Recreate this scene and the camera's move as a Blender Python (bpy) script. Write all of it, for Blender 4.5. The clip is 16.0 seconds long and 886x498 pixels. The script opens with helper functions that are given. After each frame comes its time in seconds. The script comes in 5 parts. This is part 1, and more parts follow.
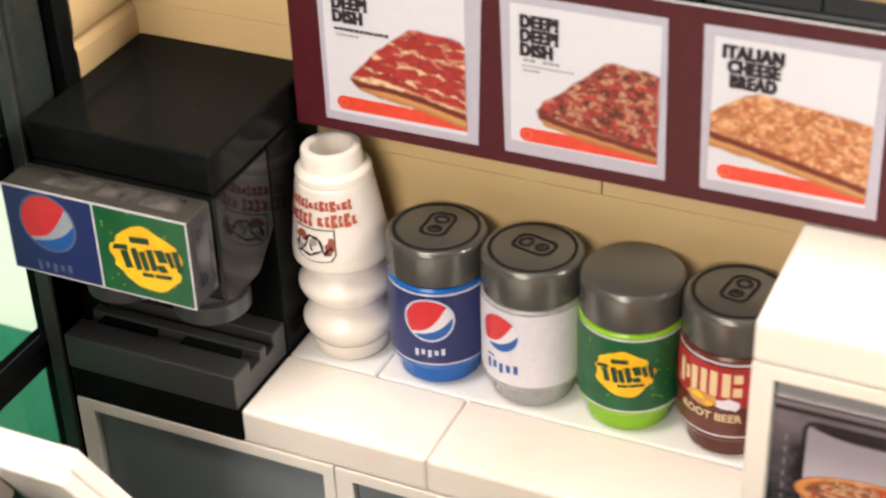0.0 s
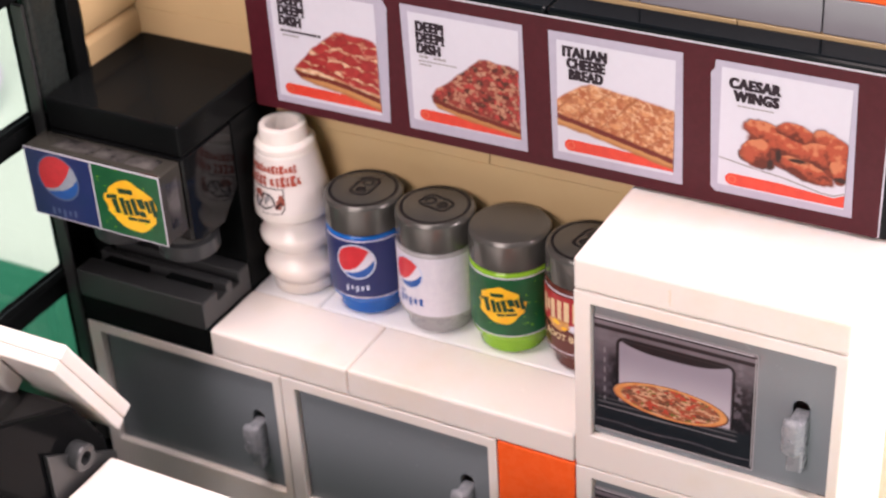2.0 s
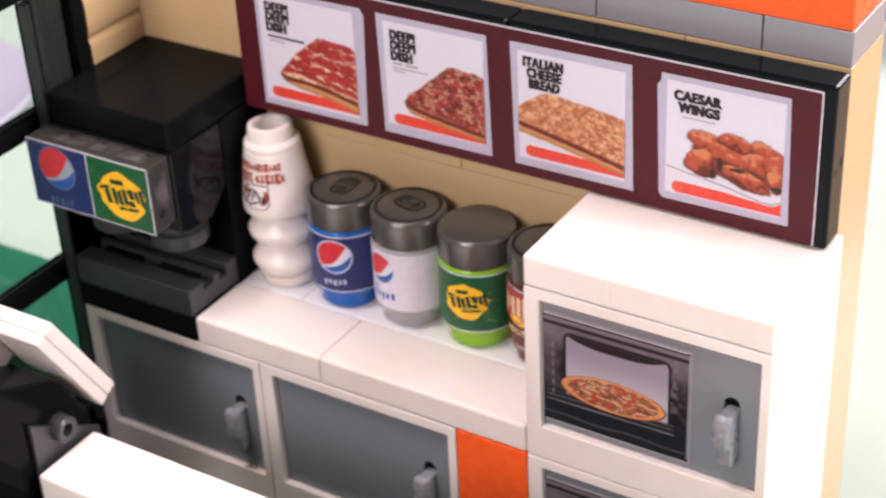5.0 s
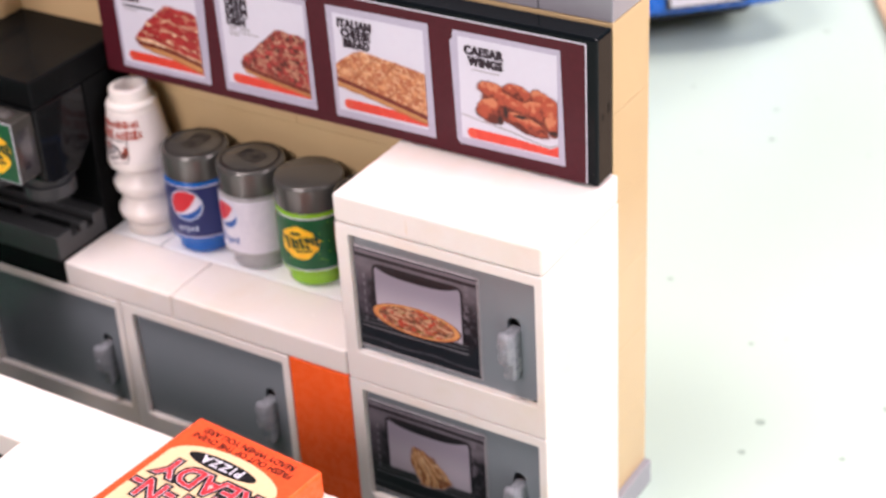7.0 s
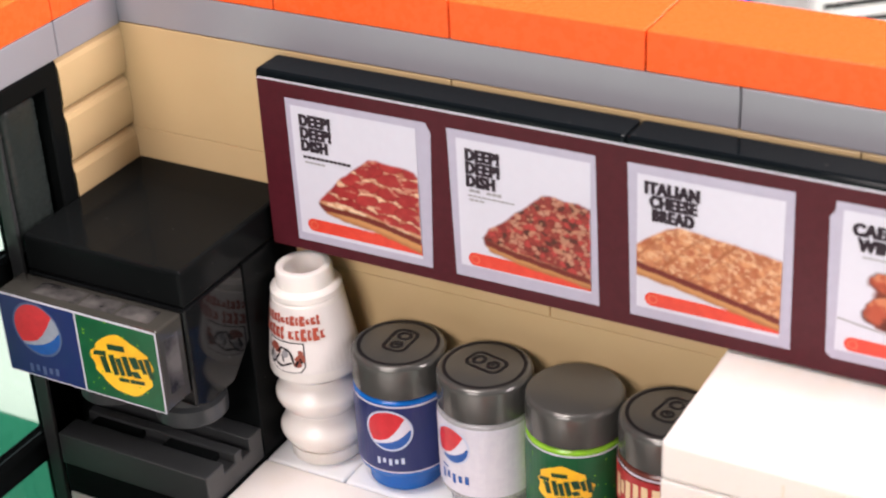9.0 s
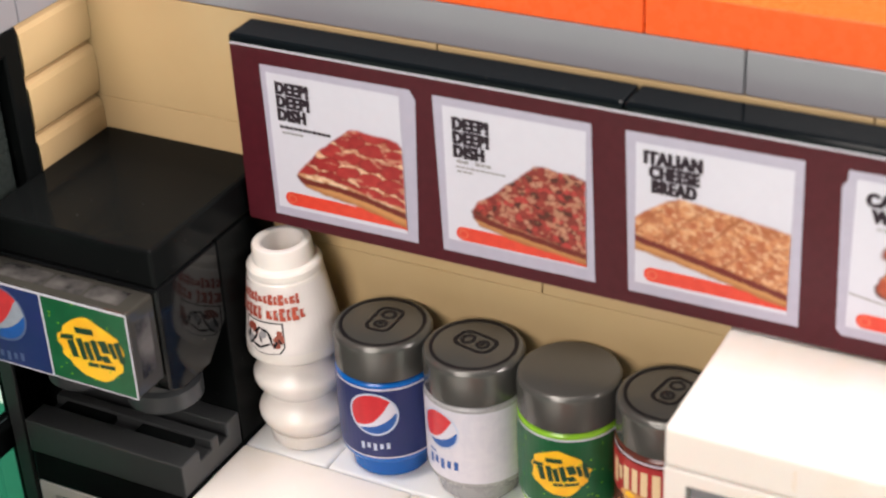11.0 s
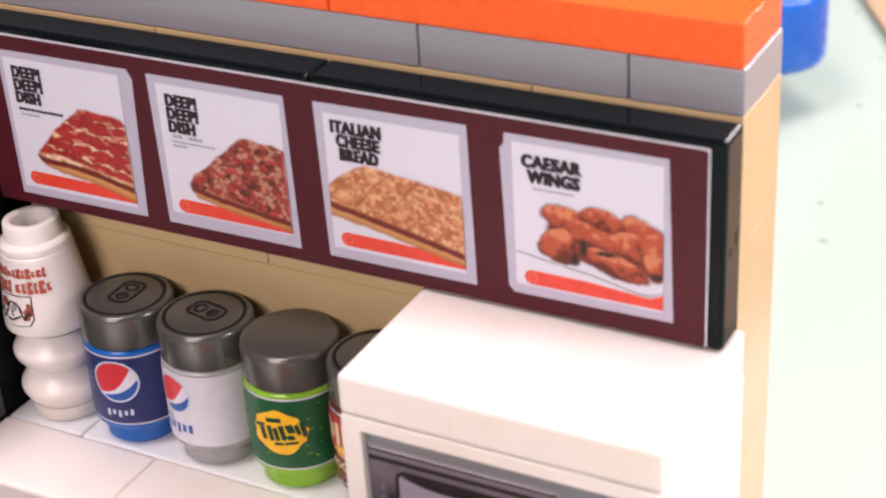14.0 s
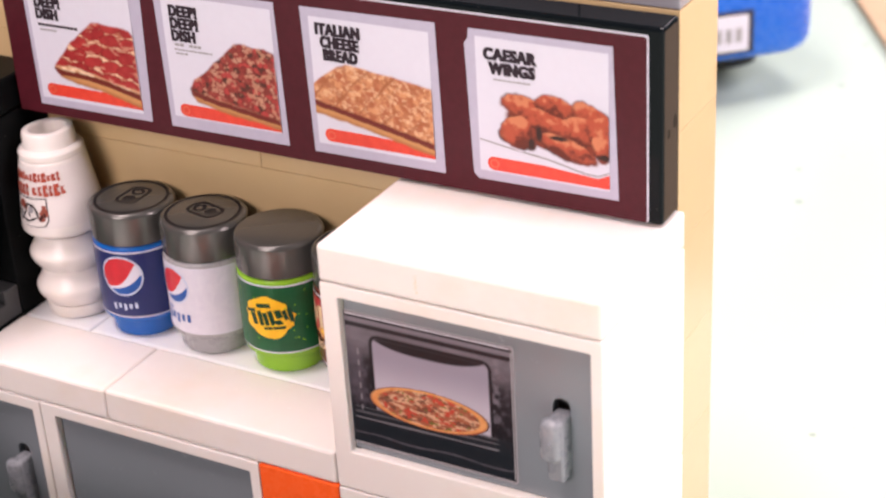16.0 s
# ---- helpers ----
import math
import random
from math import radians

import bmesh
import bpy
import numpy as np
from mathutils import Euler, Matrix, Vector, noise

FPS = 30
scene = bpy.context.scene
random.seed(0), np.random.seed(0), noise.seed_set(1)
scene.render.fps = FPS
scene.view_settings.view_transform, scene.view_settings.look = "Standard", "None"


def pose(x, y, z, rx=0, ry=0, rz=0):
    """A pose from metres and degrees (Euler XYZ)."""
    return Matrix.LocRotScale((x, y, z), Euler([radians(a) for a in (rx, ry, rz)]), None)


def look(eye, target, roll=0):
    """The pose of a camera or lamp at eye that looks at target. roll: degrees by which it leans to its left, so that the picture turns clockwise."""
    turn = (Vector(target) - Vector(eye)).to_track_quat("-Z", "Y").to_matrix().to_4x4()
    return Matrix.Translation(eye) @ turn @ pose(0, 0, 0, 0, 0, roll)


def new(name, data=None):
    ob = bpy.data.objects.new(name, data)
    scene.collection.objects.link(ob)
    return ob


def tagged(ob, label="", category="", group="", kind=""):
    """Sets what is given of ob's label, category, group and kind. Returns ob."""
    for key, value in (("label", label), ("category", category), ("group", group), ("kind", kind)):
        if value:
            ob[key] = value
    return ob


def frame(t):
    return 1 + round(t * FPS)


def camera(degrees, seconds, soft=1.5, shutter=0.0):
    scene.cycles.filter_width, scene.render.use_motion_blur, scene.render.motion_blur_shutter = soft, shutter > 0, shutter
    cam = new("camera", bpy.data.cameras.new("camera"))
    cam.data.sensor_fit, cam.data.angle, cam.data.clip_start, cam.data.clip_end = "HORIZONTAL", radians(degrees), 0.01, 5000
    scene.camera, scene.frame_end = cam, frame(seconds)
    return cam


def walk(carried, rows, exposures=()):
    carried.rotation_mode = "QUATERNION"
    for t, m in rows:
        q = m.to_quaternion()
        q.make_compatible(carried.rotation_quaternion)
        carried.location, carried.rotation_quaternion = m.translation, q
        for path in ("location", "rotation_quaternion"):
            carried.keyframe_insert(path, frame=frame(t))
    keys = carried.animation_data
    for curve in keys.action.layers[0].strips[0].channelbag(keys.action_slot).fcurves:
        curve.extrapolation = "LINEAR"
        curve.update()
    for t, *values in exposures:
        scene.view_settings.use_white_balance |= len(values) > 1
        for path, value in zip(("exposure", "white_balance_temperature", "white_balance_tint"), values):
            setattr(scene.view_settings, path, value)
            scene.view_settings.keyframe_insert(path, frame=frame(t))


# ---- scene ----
cam = camera(28.9, 16.0, soft=2.2, shutter=0.3)
cam.data.dof.use_dof = True
cam.data.dof.focus_distance, cam.data.dof.aperture_fstop = 0.143, 60.0
PATH = [
    (0, (0.07622, -0.08906, 0.10653), (0.01909, 0.03189, 0.01876), -2.186),
    (0.5, (0.08671, -0.09737, 0.11196), (0.02706, 0.02242, 0.02425), -1.805),
    (1, (0.09716, -0.10617, 0.11795), (0.03359, 0.01205, 0.03088), -2.397),
    (1.5, (0.10359, -0.10602, 0.11798), (0.03735, 0.01089, 0.03112), -3.084),
    (2, (0.10721, -0.10948, 0.12059), (0.03956, 0.00687, 0.03407), -3.550),
    (2.5, (0.11209, -0.11081, 0.12215), (0.04339, 0.00504, 0.03580), -3.988),
    (3, (0.11249, -0.11060, 0.11983), (0.04227, 0.00434, 0.03347), -3.940),
    (3.2, (0.10862, -0.11095, 0.12120), (0.03670, 0.00339, 0.03546), -3.869),
    (5.3, (0.12595, -0.11285, 0.12303), (0.05121, 0.00162, 0.03989), -2.920),
    (5.5, (0.12954, -0.11477, 0.12463), (0.05455, -0.00007, 0.04205), -2.724),
    (6, (0.13513, -0.11646, 0.12397), (0.05937, -0.00260, 0.04093), -2.888),
    (6.5, (0.14284, -0.11701, 0.12413), (0.06713, -0.00310, 0.04109), -3.271),
    (7, (0.14742, -0.11892, 0.12518), (0.07213, -0.00477, 0.04211), -3.542),
    (7.5, (0.14066, -0.11056, 0.12468), (0.06640, 0.00482, 0.04239), -3.629),
    (8, (0.12080, -0.10213, 0.11697), (0.04809, 0.01488, 0.03559), -3.550),
    (8.5, (0.10043, -0.09350, 0.11532), (0.02728, 0.02470, 0.03608), -3.827),
    (8.7, (0.09452, -0.09155, 0.11298), (0.02316, 0.02825, 0.03452), -3.339),
    (10.8, (0.08742, -0.08440, 0.10850), (0.01976, 0.03630, 0.02816), -3.148),
    (11, (0.08765, -0.08417, 0.10859), (0.02043, 0.03586, 0.02689), -3.266),
    (11.5, (0.08812, -0.08493, 0.10753), (0.01906, 0.03523, 0.02757), -3.407),
    (12, (0.09192, -0.08515, 0.10745), (0.02280, 0.03528, 0.02794), -3.267),
    (12.5, (0.09813, -0.08445, 0.10656), (0.02885, 0.03620, 0.02756), -3.176),
    (13, (0.10313, -0.08232, 0.10588), (0.03440, 0.03906, 0.02750), -2.989),
    (13.5, (0.10842, -0.08071, 0.10579), (0.04067, 0.04149, 0.02784), -3.128),
    (14, (0.11137, -0.08282, 0.10603), (0.04316, 0.03930, 0.02834), -3.646),
    (14.5, (0.11511, -0.08535, 0.10691), (0.04618, 0.03703, 0.03029), -3.968),
    (15, (0.11739, -0.08749, 0.10533), (0.04789, 0.03472, 0.02896), -4.011),
    (15.5, (0.11913, -0.09070, 0.10386), (0.04885, 0.03150, 0.02817), -3.834),
    (16, (0.12345, -0.09633, 0.10101), (0.05191, 0.02651, 0.02759), -3.535),
]
EXPOSURES = [(0, -0.1, 6840, -5), (0.5, -0.15, 6590, 1), (1, -0.32, 6390, 11), (3, -0.35, 6340, 10), (5.5, -0.42, 6190, 10), (7.5, -0.37, 6090, 10), (8.5, -0.2, 6090, 5), (11, -0.3, 6240, -3), (12, -0.28, 6290, -3), (12.5, -0.27, 6490, 0), (13, -0.37, 6340, 10), (13.5, -0.55, 6290, 10), (14, -0.47, 6240, 10), (15, -0.4, 6190, 9), (16, -0.28, 6340, 12)]
walk(cam, [(t, look(eye, target, roll)) for t, eye, target, roll in PATH], EXPOSURES)

# ---- light: dim world and five unseen area lights added for the room ----
world = bpy.data.worlds.new("room_light")
world.use_nodes = True
world.node_tree.nodes["Background"].inputs[0].default_value = (0.86, 0.93, 0.97, 1)
world.node_tree.nodes["Background"].inputs[1].default_value = 0.06
scene.world = world


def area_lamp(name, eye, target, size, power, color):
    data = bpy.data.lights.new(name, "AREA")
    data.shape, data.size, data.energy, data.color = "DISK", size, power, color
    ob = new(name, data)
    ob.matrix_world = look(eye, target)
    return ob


# unseen lights from above and from the right; no fixture or window is modelled
area_lamp("overhead_key", (-0.13, -0.28, 0.95), (0.04, 0.0, 0.0), 0.34, 8.6, (1.0, 0.81, 0.78))
area_lamp("side_fill", (0.80, 0.10, 0.50), (0.06, 0.0, 0.02), 0.40, 11.5, (1.0, 0.82, 0.83))

area_lamp("back_light", (0.17, 0.36, 0.98), (0.05, 0.05, 0.0), 0.50, 11.4, (1.0, 0.83, 0.80))
# added low at the back so the table gets a pale sheen
area_lamp("table_sheen_fill", (0.32, 1.25, 0.60), (0.12, 0.12, 0.0), 0.50, 18.0, (1.0, 0.86, 0.86))
# added from the front to brighten the wall below the menu board
area_lamp("front_fill", (0.02, -0.75, 0.42), (0.04, 0.0, 0.03), 0.40, 6.0, (1.0, 0.82, 0.80))

P, Q = 0.008, 0.0032  # one stud, one plate


# ---- materials ----
def nodes_of(name):
    m = bpy.data.materials.new(name)
    m.use_nodes = True
    t = m.node_tree
    return m, t, t.nodes["Principled BSDF"]


def node(t, kind, **values):
    n = t.nodes.new(kind)
    for key, value in values.items():
        n.inputs[key].default_value = value
    return n


def plastic(name, color, rough=0.2, vary=0.06, sub=0.0, speck=0.0, metal=0.0, grain=900.0, spec=0.5, stain=None):
    """Moulded plastic: faint cloudiness, fine scuffs in the gloss, a slight waviness, and dust where asked."""
    m, t, b = nodes_of(name)
    co = t.nodes.new("ShaderNodeTexCoord")
    big = node(t, "ShaderNodeTexNoise", Scale=120.0, Detail=3.0)
    fine = node(t, "ShaderNodeTexNoise", Scale=grain, Detail=6.0, Roughness=0.7)
    info = t.nodes.new("ShaderNodeObjectInfo")
    for n in (big, fine):
        t.links.new(co.outputs["Object"], n.inputs["Vector"])
    mix = t.nodes.new("ShaderNodeMixRGB")
    mix.inputs[1].default_value = (*[c * (1 - vary) for c in color], 1)
    mix.inputs[2].default_value = (*[min(1.0, c * (1 + vary)) for c in color], 1)
    add = node(t, "ShaderNodeMath")
    add.operation = "MULTIPLY_ADD"
    add.inputs[1].default_value, add.inputs[2].default_value = 0.25, 0.0
    t.links.new(info.outputs["Random"], add.inputs[0])
    plus = node(t, "ShaderNodeMath")
    t.links.new(big.outputs["Fac"], plus.inputs[0])
    t.links.new(add.outputs[0], plus.inputs[1])
    t.links.new(plus.outputs[0], mix.inputs[0])
    last = mix.outputs[0]
    if stain:
        patch = node(t, "ShaderNodeTexNoise", Scale=70.0, Detail=5.0, Roughness=0.65)
        t.links.new(co.outputs["Object"], patch.inputs["Vector"])
        much = t.nodes.new("ShaderNodeMapRange")
        much.inputs["From Min"].default_value, much.inputs["From Max"].default_value, much.inputs["To Max"].default_value = 0.5, 0.75, 0.5
        t.links.new(patch.outputs["Fac"], much.inputs["Value"])
        tint = t.nodes.new("ShaderNodeMixRGB")
        tint.inputs[2].default_value = (*stain, 1)
        t.links.new(much.outputs[0], tint.inputs[0])
        t.links.new(last, tint.inputs[1])
        last = tint.outputs[0]
    if speck:
        dots = node(t, "ShaderNodeTexVoronoi", Scale=700.0)
        t.links.new(co.outputs["Object"], dots.inputs["Vector"])
        ramp = t.nodes.new("ShaderNodeValToRGB")
        ramp.color_ramp.elements[0].position, ramp.color_ramp.elements[0].color = 0.035, (speck, speck, speck, 1)
        ramp.color_ramp.elements[1].position, ramp.color_ramp.elements[1].color = 0.065, (0, 0, 0, 1)
        t.links.new(dots.outputs["Distance"], ramp.inputs[0])
        dust = t.nodes.new("ShaderNodeMixRGB")
        dust.inputs[2].default_value = (0.5, 0.47, 0.42, 1)
        t.links.new(ramp.outputs[0], dust.inputs[0])
        t.links.new(last, dust.inputs[1])
        last = dust.outputs[0]
    t.links.new(last, b.inputs["Base Color"])
    r = t.nodes.new("ShaderNodeMapRange")
    r.inputs["To Min"].default_value, r.inputs["To Max"].default_value = rough * 0.7, rough * 1.5
    t.links.new(fine.outputs["Fac"], r.inputs["Value"])
    t.links.new(r.outputs[0], b.inputs["Roughness"])
    bump = node(t, "ShaderNodeBump", Strength=0.05, Distance=0.0002)
    t.links.new(big.outputs["Fac"], bump.inputs["Height"])
    t.links.new(bump.outputs[0], b.inputs["Normal"])
    b.inputs["Metallic"].default_value = metal
    b.inputs["Specular IOR Level"].default_value = spec
    if sub:
        b.inputs["Subsurface Weight"].default_value = sub
        b.inputs["Subsurface Radius"].default_value = (0.0012, 0.0009, 0.0007)
        b.inputs["Subsurface Scale"].default_value = 1.0
    return m


def printed(name, color, second=None, scale=1500.0, rough=0.32, sharp=0.12, spec=0.4):
    """Printer's ink on a sticker, with a mottle of a second colour for pictures."""
    m, t, b = nodes_of(name)
    second = second or tuple(c * 0.9 for c in color)
    co = t.nodes.new("ShaderNodeTexCoord")
    n = node(t, "ShaderNodeTexNoise", Scale=scale, Detail=4.0)
    t.links.new(co.outputs["Object"], n.inputs["Vector"])
    ramp = t.nodes.new("ShaderNodeValToRGB")
    ramp.color_ramp.elements[0].position, ramp.color_ramp.elements[0].color = 0.5 - sharp, (*color, 1)
    ramp.color_ramp.elements[1].position, ramp.color_ramp.elements[1].color = 0.5 + sharp, (*second, 1)
    t.links.new(n.outputs["Fac"], ramp.inputs[0])
    t.links.new(ramp.outputs[0], b.inputs["Base Color"])
    b.inputs["Roughness"].default_value = rough
    b.inputs["Specular IOR Level"].default_value = spec
    return m


def glass(name, color, rough=0.03, through_light=1.0):
    m, t, b = nodes_of(name)
    b.inputs["Base Color"].default_value = (*color, 1)
    b.inputs["Transmission Weight"].default_value = through_light
    b.inputs["Roughness"].default_value = rough
    b.inputs["IOR"].default_value = 1.5
    return m


def photo_ink():
    """A printed photograph: its inks come with the mesh, under a satin coat."""
    m, t, b = nodes_of("photo_ink")
    ink = t.nodes.new("ShaderNodeAttribute")
    ink.attribute_name = "ink"
    t.links.new(ink.outputs["Color"], b.inputs["Base Color"])
    b.inputs["Roughness"].default_value = 0.35
    b.inputs["Specular IOR Level"].default_value = 0.3
    return m


PHOTO = photo_ink()
WHITE = plastic("white_plastic", (0.80, 0.76, 0.72), 0.22, 0.03, sub=0.12, stain=(0.76, 0.66, 0.52))
COLD_WHITE = plastic("cold_white_plastic", (0.78, 0.79, 0.80), 0.2, 0.03, sub=0.12)
TAN = plastic("tan_plastic", (0.575, 0.425, 0.225), 0.2, 0.05, stain=(0.53, 0.38, 0.19))
BLACK = plastic("black_plastic", (0.0055, 0.0064, 0.0066), 0.12, 0.1, speck=0.05, spec=0.035)
MENU_BLACK = plastic("menu_black_plastic", (0.0045, 0.0065, 0.008), 0.07, 0.1, speck=0.15, spec=0.12)
TILL_BLACK = plastic("till_black_plastic", (0.005, 0.0055, 0.006), 0.1, 0.1, spec=0.05)
GREY = plastic("grey_plastic", (0.29, 0.29, 0.32), 0.2, 0.05)
DOOR_GREY = plastic("door_grey_plastic", (0.186, 0.212, 0.234), 0.22, 0.05)
HANDLE_GREY = plastic("handle_grey_plastic", (0.25, 0.265, 0.29), 0.25, 0.05)
DARK_GREY = plastic("dark_grey_plastic", (0.032, 0.034, 0.035), 0.3, 0.08)
ORANGE = plastic("orange_plastic", (0.93, 0.128, 0.024), 0.25, 0.04, spec=0.2)
BLUE = plastic("blue_plastic", (0.01, 0.12, 0.47), 0.2, 0.05)
SILVER_GREY = plastic("silver_grey_plastic", (0.36, 0.36, 0.37), 0.25, 0.05)
LIME = plastic("lime_plastic", (0.25, 0.51, 0.03), 0.2, 0.05)
BROWN = plastic("brown_plastic", (0.10, 0.025, 0.018), 0.2, 0.05)
LID_METAL = plastic("metallic_grey_plastic", (0.112, 0.112, 0.105), 0.2, 0.1, metal=0.5)
HEAD_BLACK = plastic("polished_black_plastic", (0.0055, 0.0062, 0.0066), 0.07, 0.1, speck=0.12, spec=0.16)
BLOCK_CLEAR = plastic("clear_block_edge", (0.030, 0.029, 0.025), 0.07, 0.6, spec=0.5, grain=300.0)
BLOCK_DARK = printed("painted_block_hollow", (0.010, 0.010, 0.011), (0.10, 0.095, 0.09), 420.0, 0.08, 0.18, spec=0.4)
PANE = glass("pane_plastic", (0.9, 0.96, 0.93), 0.02)
CAR_BLUE = plastic("car_blue_paint", (0.01, 0.13, 0.62), 0.25, 0.04)
RUBBER = plastic("black_rubber", (0.02, 0.02, 0.02), 0.6, 0.1)
PANE_GREY = plastic("pane_grey_plastic", (0.024, 0.03, 0.028), 0.25, 0.08, spec=0.3)
NOZZLE_GREY = plastic("nozzle_grey_plastic", (0.034, 0.037, 0.039), 0.3, 0.06)
MAT_TAN = plastic("tan_mat", (0.42, 0.31, 0.19), 0.6, 0.15, grain=300.0)
# shaded copy of the floor green, darkened to mute its bounce on the cabinets
FLOOR_SHADED = plastic("shaded_green_plastic", (0.018, 0.06, 0.036), 0.25, 0.1)
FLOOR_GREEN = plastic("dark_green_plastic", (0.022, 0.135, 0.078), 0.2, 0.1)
MAROON = printed("maroon_ink", (0.074, 0.011, 0.018), (0.066, 0.010, 0.016), spec=0.2)
PAPER = printed("sticker_white", (0.67, 0.665, 0.755), (0.66, 0.655, 0.745))
LILAC = printed("lilac_edge_ink", (0.47, 0.45, 0.56), (0.45, 0.43, 0.54))
INK = printed("black_ink", (0.012, 0.011, 0.013), rough=0.5, spec=0.12)
TITLE_INK = printed("title_ink", (0.030, 0.022, 0.030), (0.040, 0.030, 0.038), rough=0.5, spec=0.12)
GREY_INK = printed("grey_ink", (0.35, 0.34, 0.36))
RED_INK = printed("orange_red_ink", (0.74, 0.068, 0.038), (0.68, 0.055, 0.033))
CRUST = printed("crust_ink", (0.66, 0.36, 0.12), (0.5, 0.22, 0.06), 1800)
NAVY_INK = printed("navy_ink", (0.012, 0.024, 0.115), (0.016, 0.024, 0.122), 400)
GREEN_INK = printed("green_ink", (0.006, 0.080, 0.026), (0.008, 0.10, 0.034), 500)
DARK_GREEN_INK = printed("dark_green_ink", (0.004, 0.045, 0.018))
# sticker white dimmed for the dispenser sign, its shade put into the ink
SHADED_WHITE = printed("shaded_white_ink", (0.32, 0.36, 0.43))
SILVER_INK = printed("silver_white_ink", (0.68, 0.67, 0.74), (0.64, 0.63, 0.71))
LOGO_RED = printed("logo_red_ink", (0.60, 0.03, 0.042))
LOGO_BLUE = printed("logo_blue_ink", (0.02, 0.10, 0.38))
DEEP_RED = printed("deep_red_ink", (0.40, 0.025, 0.03), (0.30, 0.02, 0.025), 700)
PALE_INK = printed("pale_blue_ink", (0.55, 0.62, 0.78))
YELLOW_INK = printed("yellow_ink", (0.90, 0.55, 0.02), (0.86, 0.46, 0.015), 800)
CREAM_INK = printed("cream_ink", (0.72, 0.56, 0.34), (0.70, 0.54, 0.32))
ORANGE_INK = printed("orange_ink", (0.82, 0.095, 0.028), (0.78, 0.085, 0.025), spec=0.2)
PRICE_RING = printed("price_ring_ink", (0.78, 0.15, 0.08))
WRAP_INK = printed("warm_white_paper", (0.74, 0.70, 0.68), (0.73, 0.69, 0.67))
SIGN_NAME = printed("dull_blue_ink", (0.09, 0.12, 0.25))
CUP_INK = printed("brick_red_ink", (0.42, 0.075, 0.042), (0.36, 0.06, 0.036))
SHIELD_INK = printed("orange_brown_ink", (0.30, 0.075, 0.045), (0.24, 0.055, 0.035))


# ---- builders ----
def part(name, bm, material, parent=None, label=""):
    me = bpy.data.meshes.new(name)
    bm.normal_update()
    bm.to_mesh(me)
    bm.free()
    me.materials.append(material)
    ob = new(name, me)
    ob.parent = parent
    if label:
        ob["label"] = label
    return ob


def smooth(ob, angle=40):
    ob.data.set_sharp_from_angle(angle=radians(angle)) if ob.data.polygons else None
    ob.data.polygons.foreach_set("use_smooth", [True] * len(ob.data.polygons))
    ob.data.set_sharp_from_angle(angle=radians(angle))
    return ob


def thing(name, x, y, z, label, category, group="", kind="", turn=0):
    """An empty at a thing's base: studs, studs, plates."""
    ob = new(name)
    ob.empty_display_size = 0.002
    ob.matrix_world = pose(x * P, y * P, z * Q, 0, 0, turn)
    return tagged(ob, label, category, group, kind)


def add_box(bm, x0, x1, y0, y1, z0, z1, bevel=0.00012, segs=2):
    """A block in studs and plates with eased edges, added to bm."""
    start = set(bm.verts)
    geom = bmesh.ops.create_cube(bm, size=1.0)["verts"]
    for v in geom:
        v.co = Vector(((x0 + (v.co.x + 0.5) * (x1 - x0)) * P, (y0 + (v.co.y + 0.5) * (y1 - y0)) * P, (z0 + (v.co.z + 0.5) * (z1 - z0)) * Q))
    if bevel:
        edges = list({e for v in geom for e in v.link_edges})
        bmesh.ops.bevel(bm, geom=edges, offset=bevel, segments=segs, affect="EDGES", profile=0.5, clamp_overlap=True)
    return bm


def box(*a, **k):
    return add_box(bmesh.new(), *a, **k)


def lathe(profile, segs=48, bm=None, cx=0.0, cy=0.0):
    """A turned shape: (radius, height) in millimetres, about a vertical axis."""
    bm = bm or bmesh.new()
    rings = []
    for r, h in profile:
        if r < 1e-6:
            rings.append([bm.verts.new((cx, cy, h / 1000))])
        else:
            rings.append([bm.verts.new((cx + r / 1000 * math.cos(2 * math.pi * i / segs), cy + r / 1000 * math.sin(2 * math.pi * i / segs), h / 1000)) for i in range(segs)])
    for a, b in zip(rings, rings[1:]):
        for i in range(segs):
            j = (i + 1) % segs
            if len(a) == 1 and len(b) == 1:
                continue
            if len(a) == 1:
                bm.faces.new((a[0], b[j], b[i]))
            elif len(b) == 1:
                bm.faces.new((a[i], a[j], b[0]))
            else:
                bm.faces.new((a[i], a[j], b[j], b[i]))
    bmesh.ops.recalc_face_normals(bm, faces=bm.faces)
    return bm


def prism(points, axis, lo, hi, bevel=0.0002):
    """A profile in millimetres, pushed along an axis: 'x' takes (y, z) points."""
    bm = bmesh.new()
    def at(p, d):
        return (d, p[0], p[1]) if axis == "x" else (p[0], d, p[1]) if axis == "y" else (p[0], p[1], d)
    low = [bm.verts.new([c / 1000 for c in at(p, lo)]) for p in points]
    high = [bm.verts.new([c / 1000 for c in at(p, hi)]) for p in points]
    bm.faces.new(low)
    bm.faces.new(high[::-1])
    for i in range(len(points)):
        j = (i + 1) % len(points)
        bm.faces.new((low[i], high[i], high[j], low[j]))
    bmesh.ops.recalc_face_normals(bm, faces=bm.faces)
    if bevel:
        bmesh.ops.bevel(bm, geom=list(bm.edges), offset=bevel, segments=2, affect="EDGES", profile=0.5, clamp_overlap=True)
    return bm


# flat prints: shapes in millimetres (u to the right, v up) laid on a plane or round a can
def on_front(x, y, z):
    """A plane that faces the room, from a corner in metres."""
    return lambda u, v, h: (x + u / 1000, y - h / 1000, z + v / 1000)


def on_top(x, y, z):
    return lambda u, v, h: (x + u / 1000, y + v / 1000, z + h / 1000)


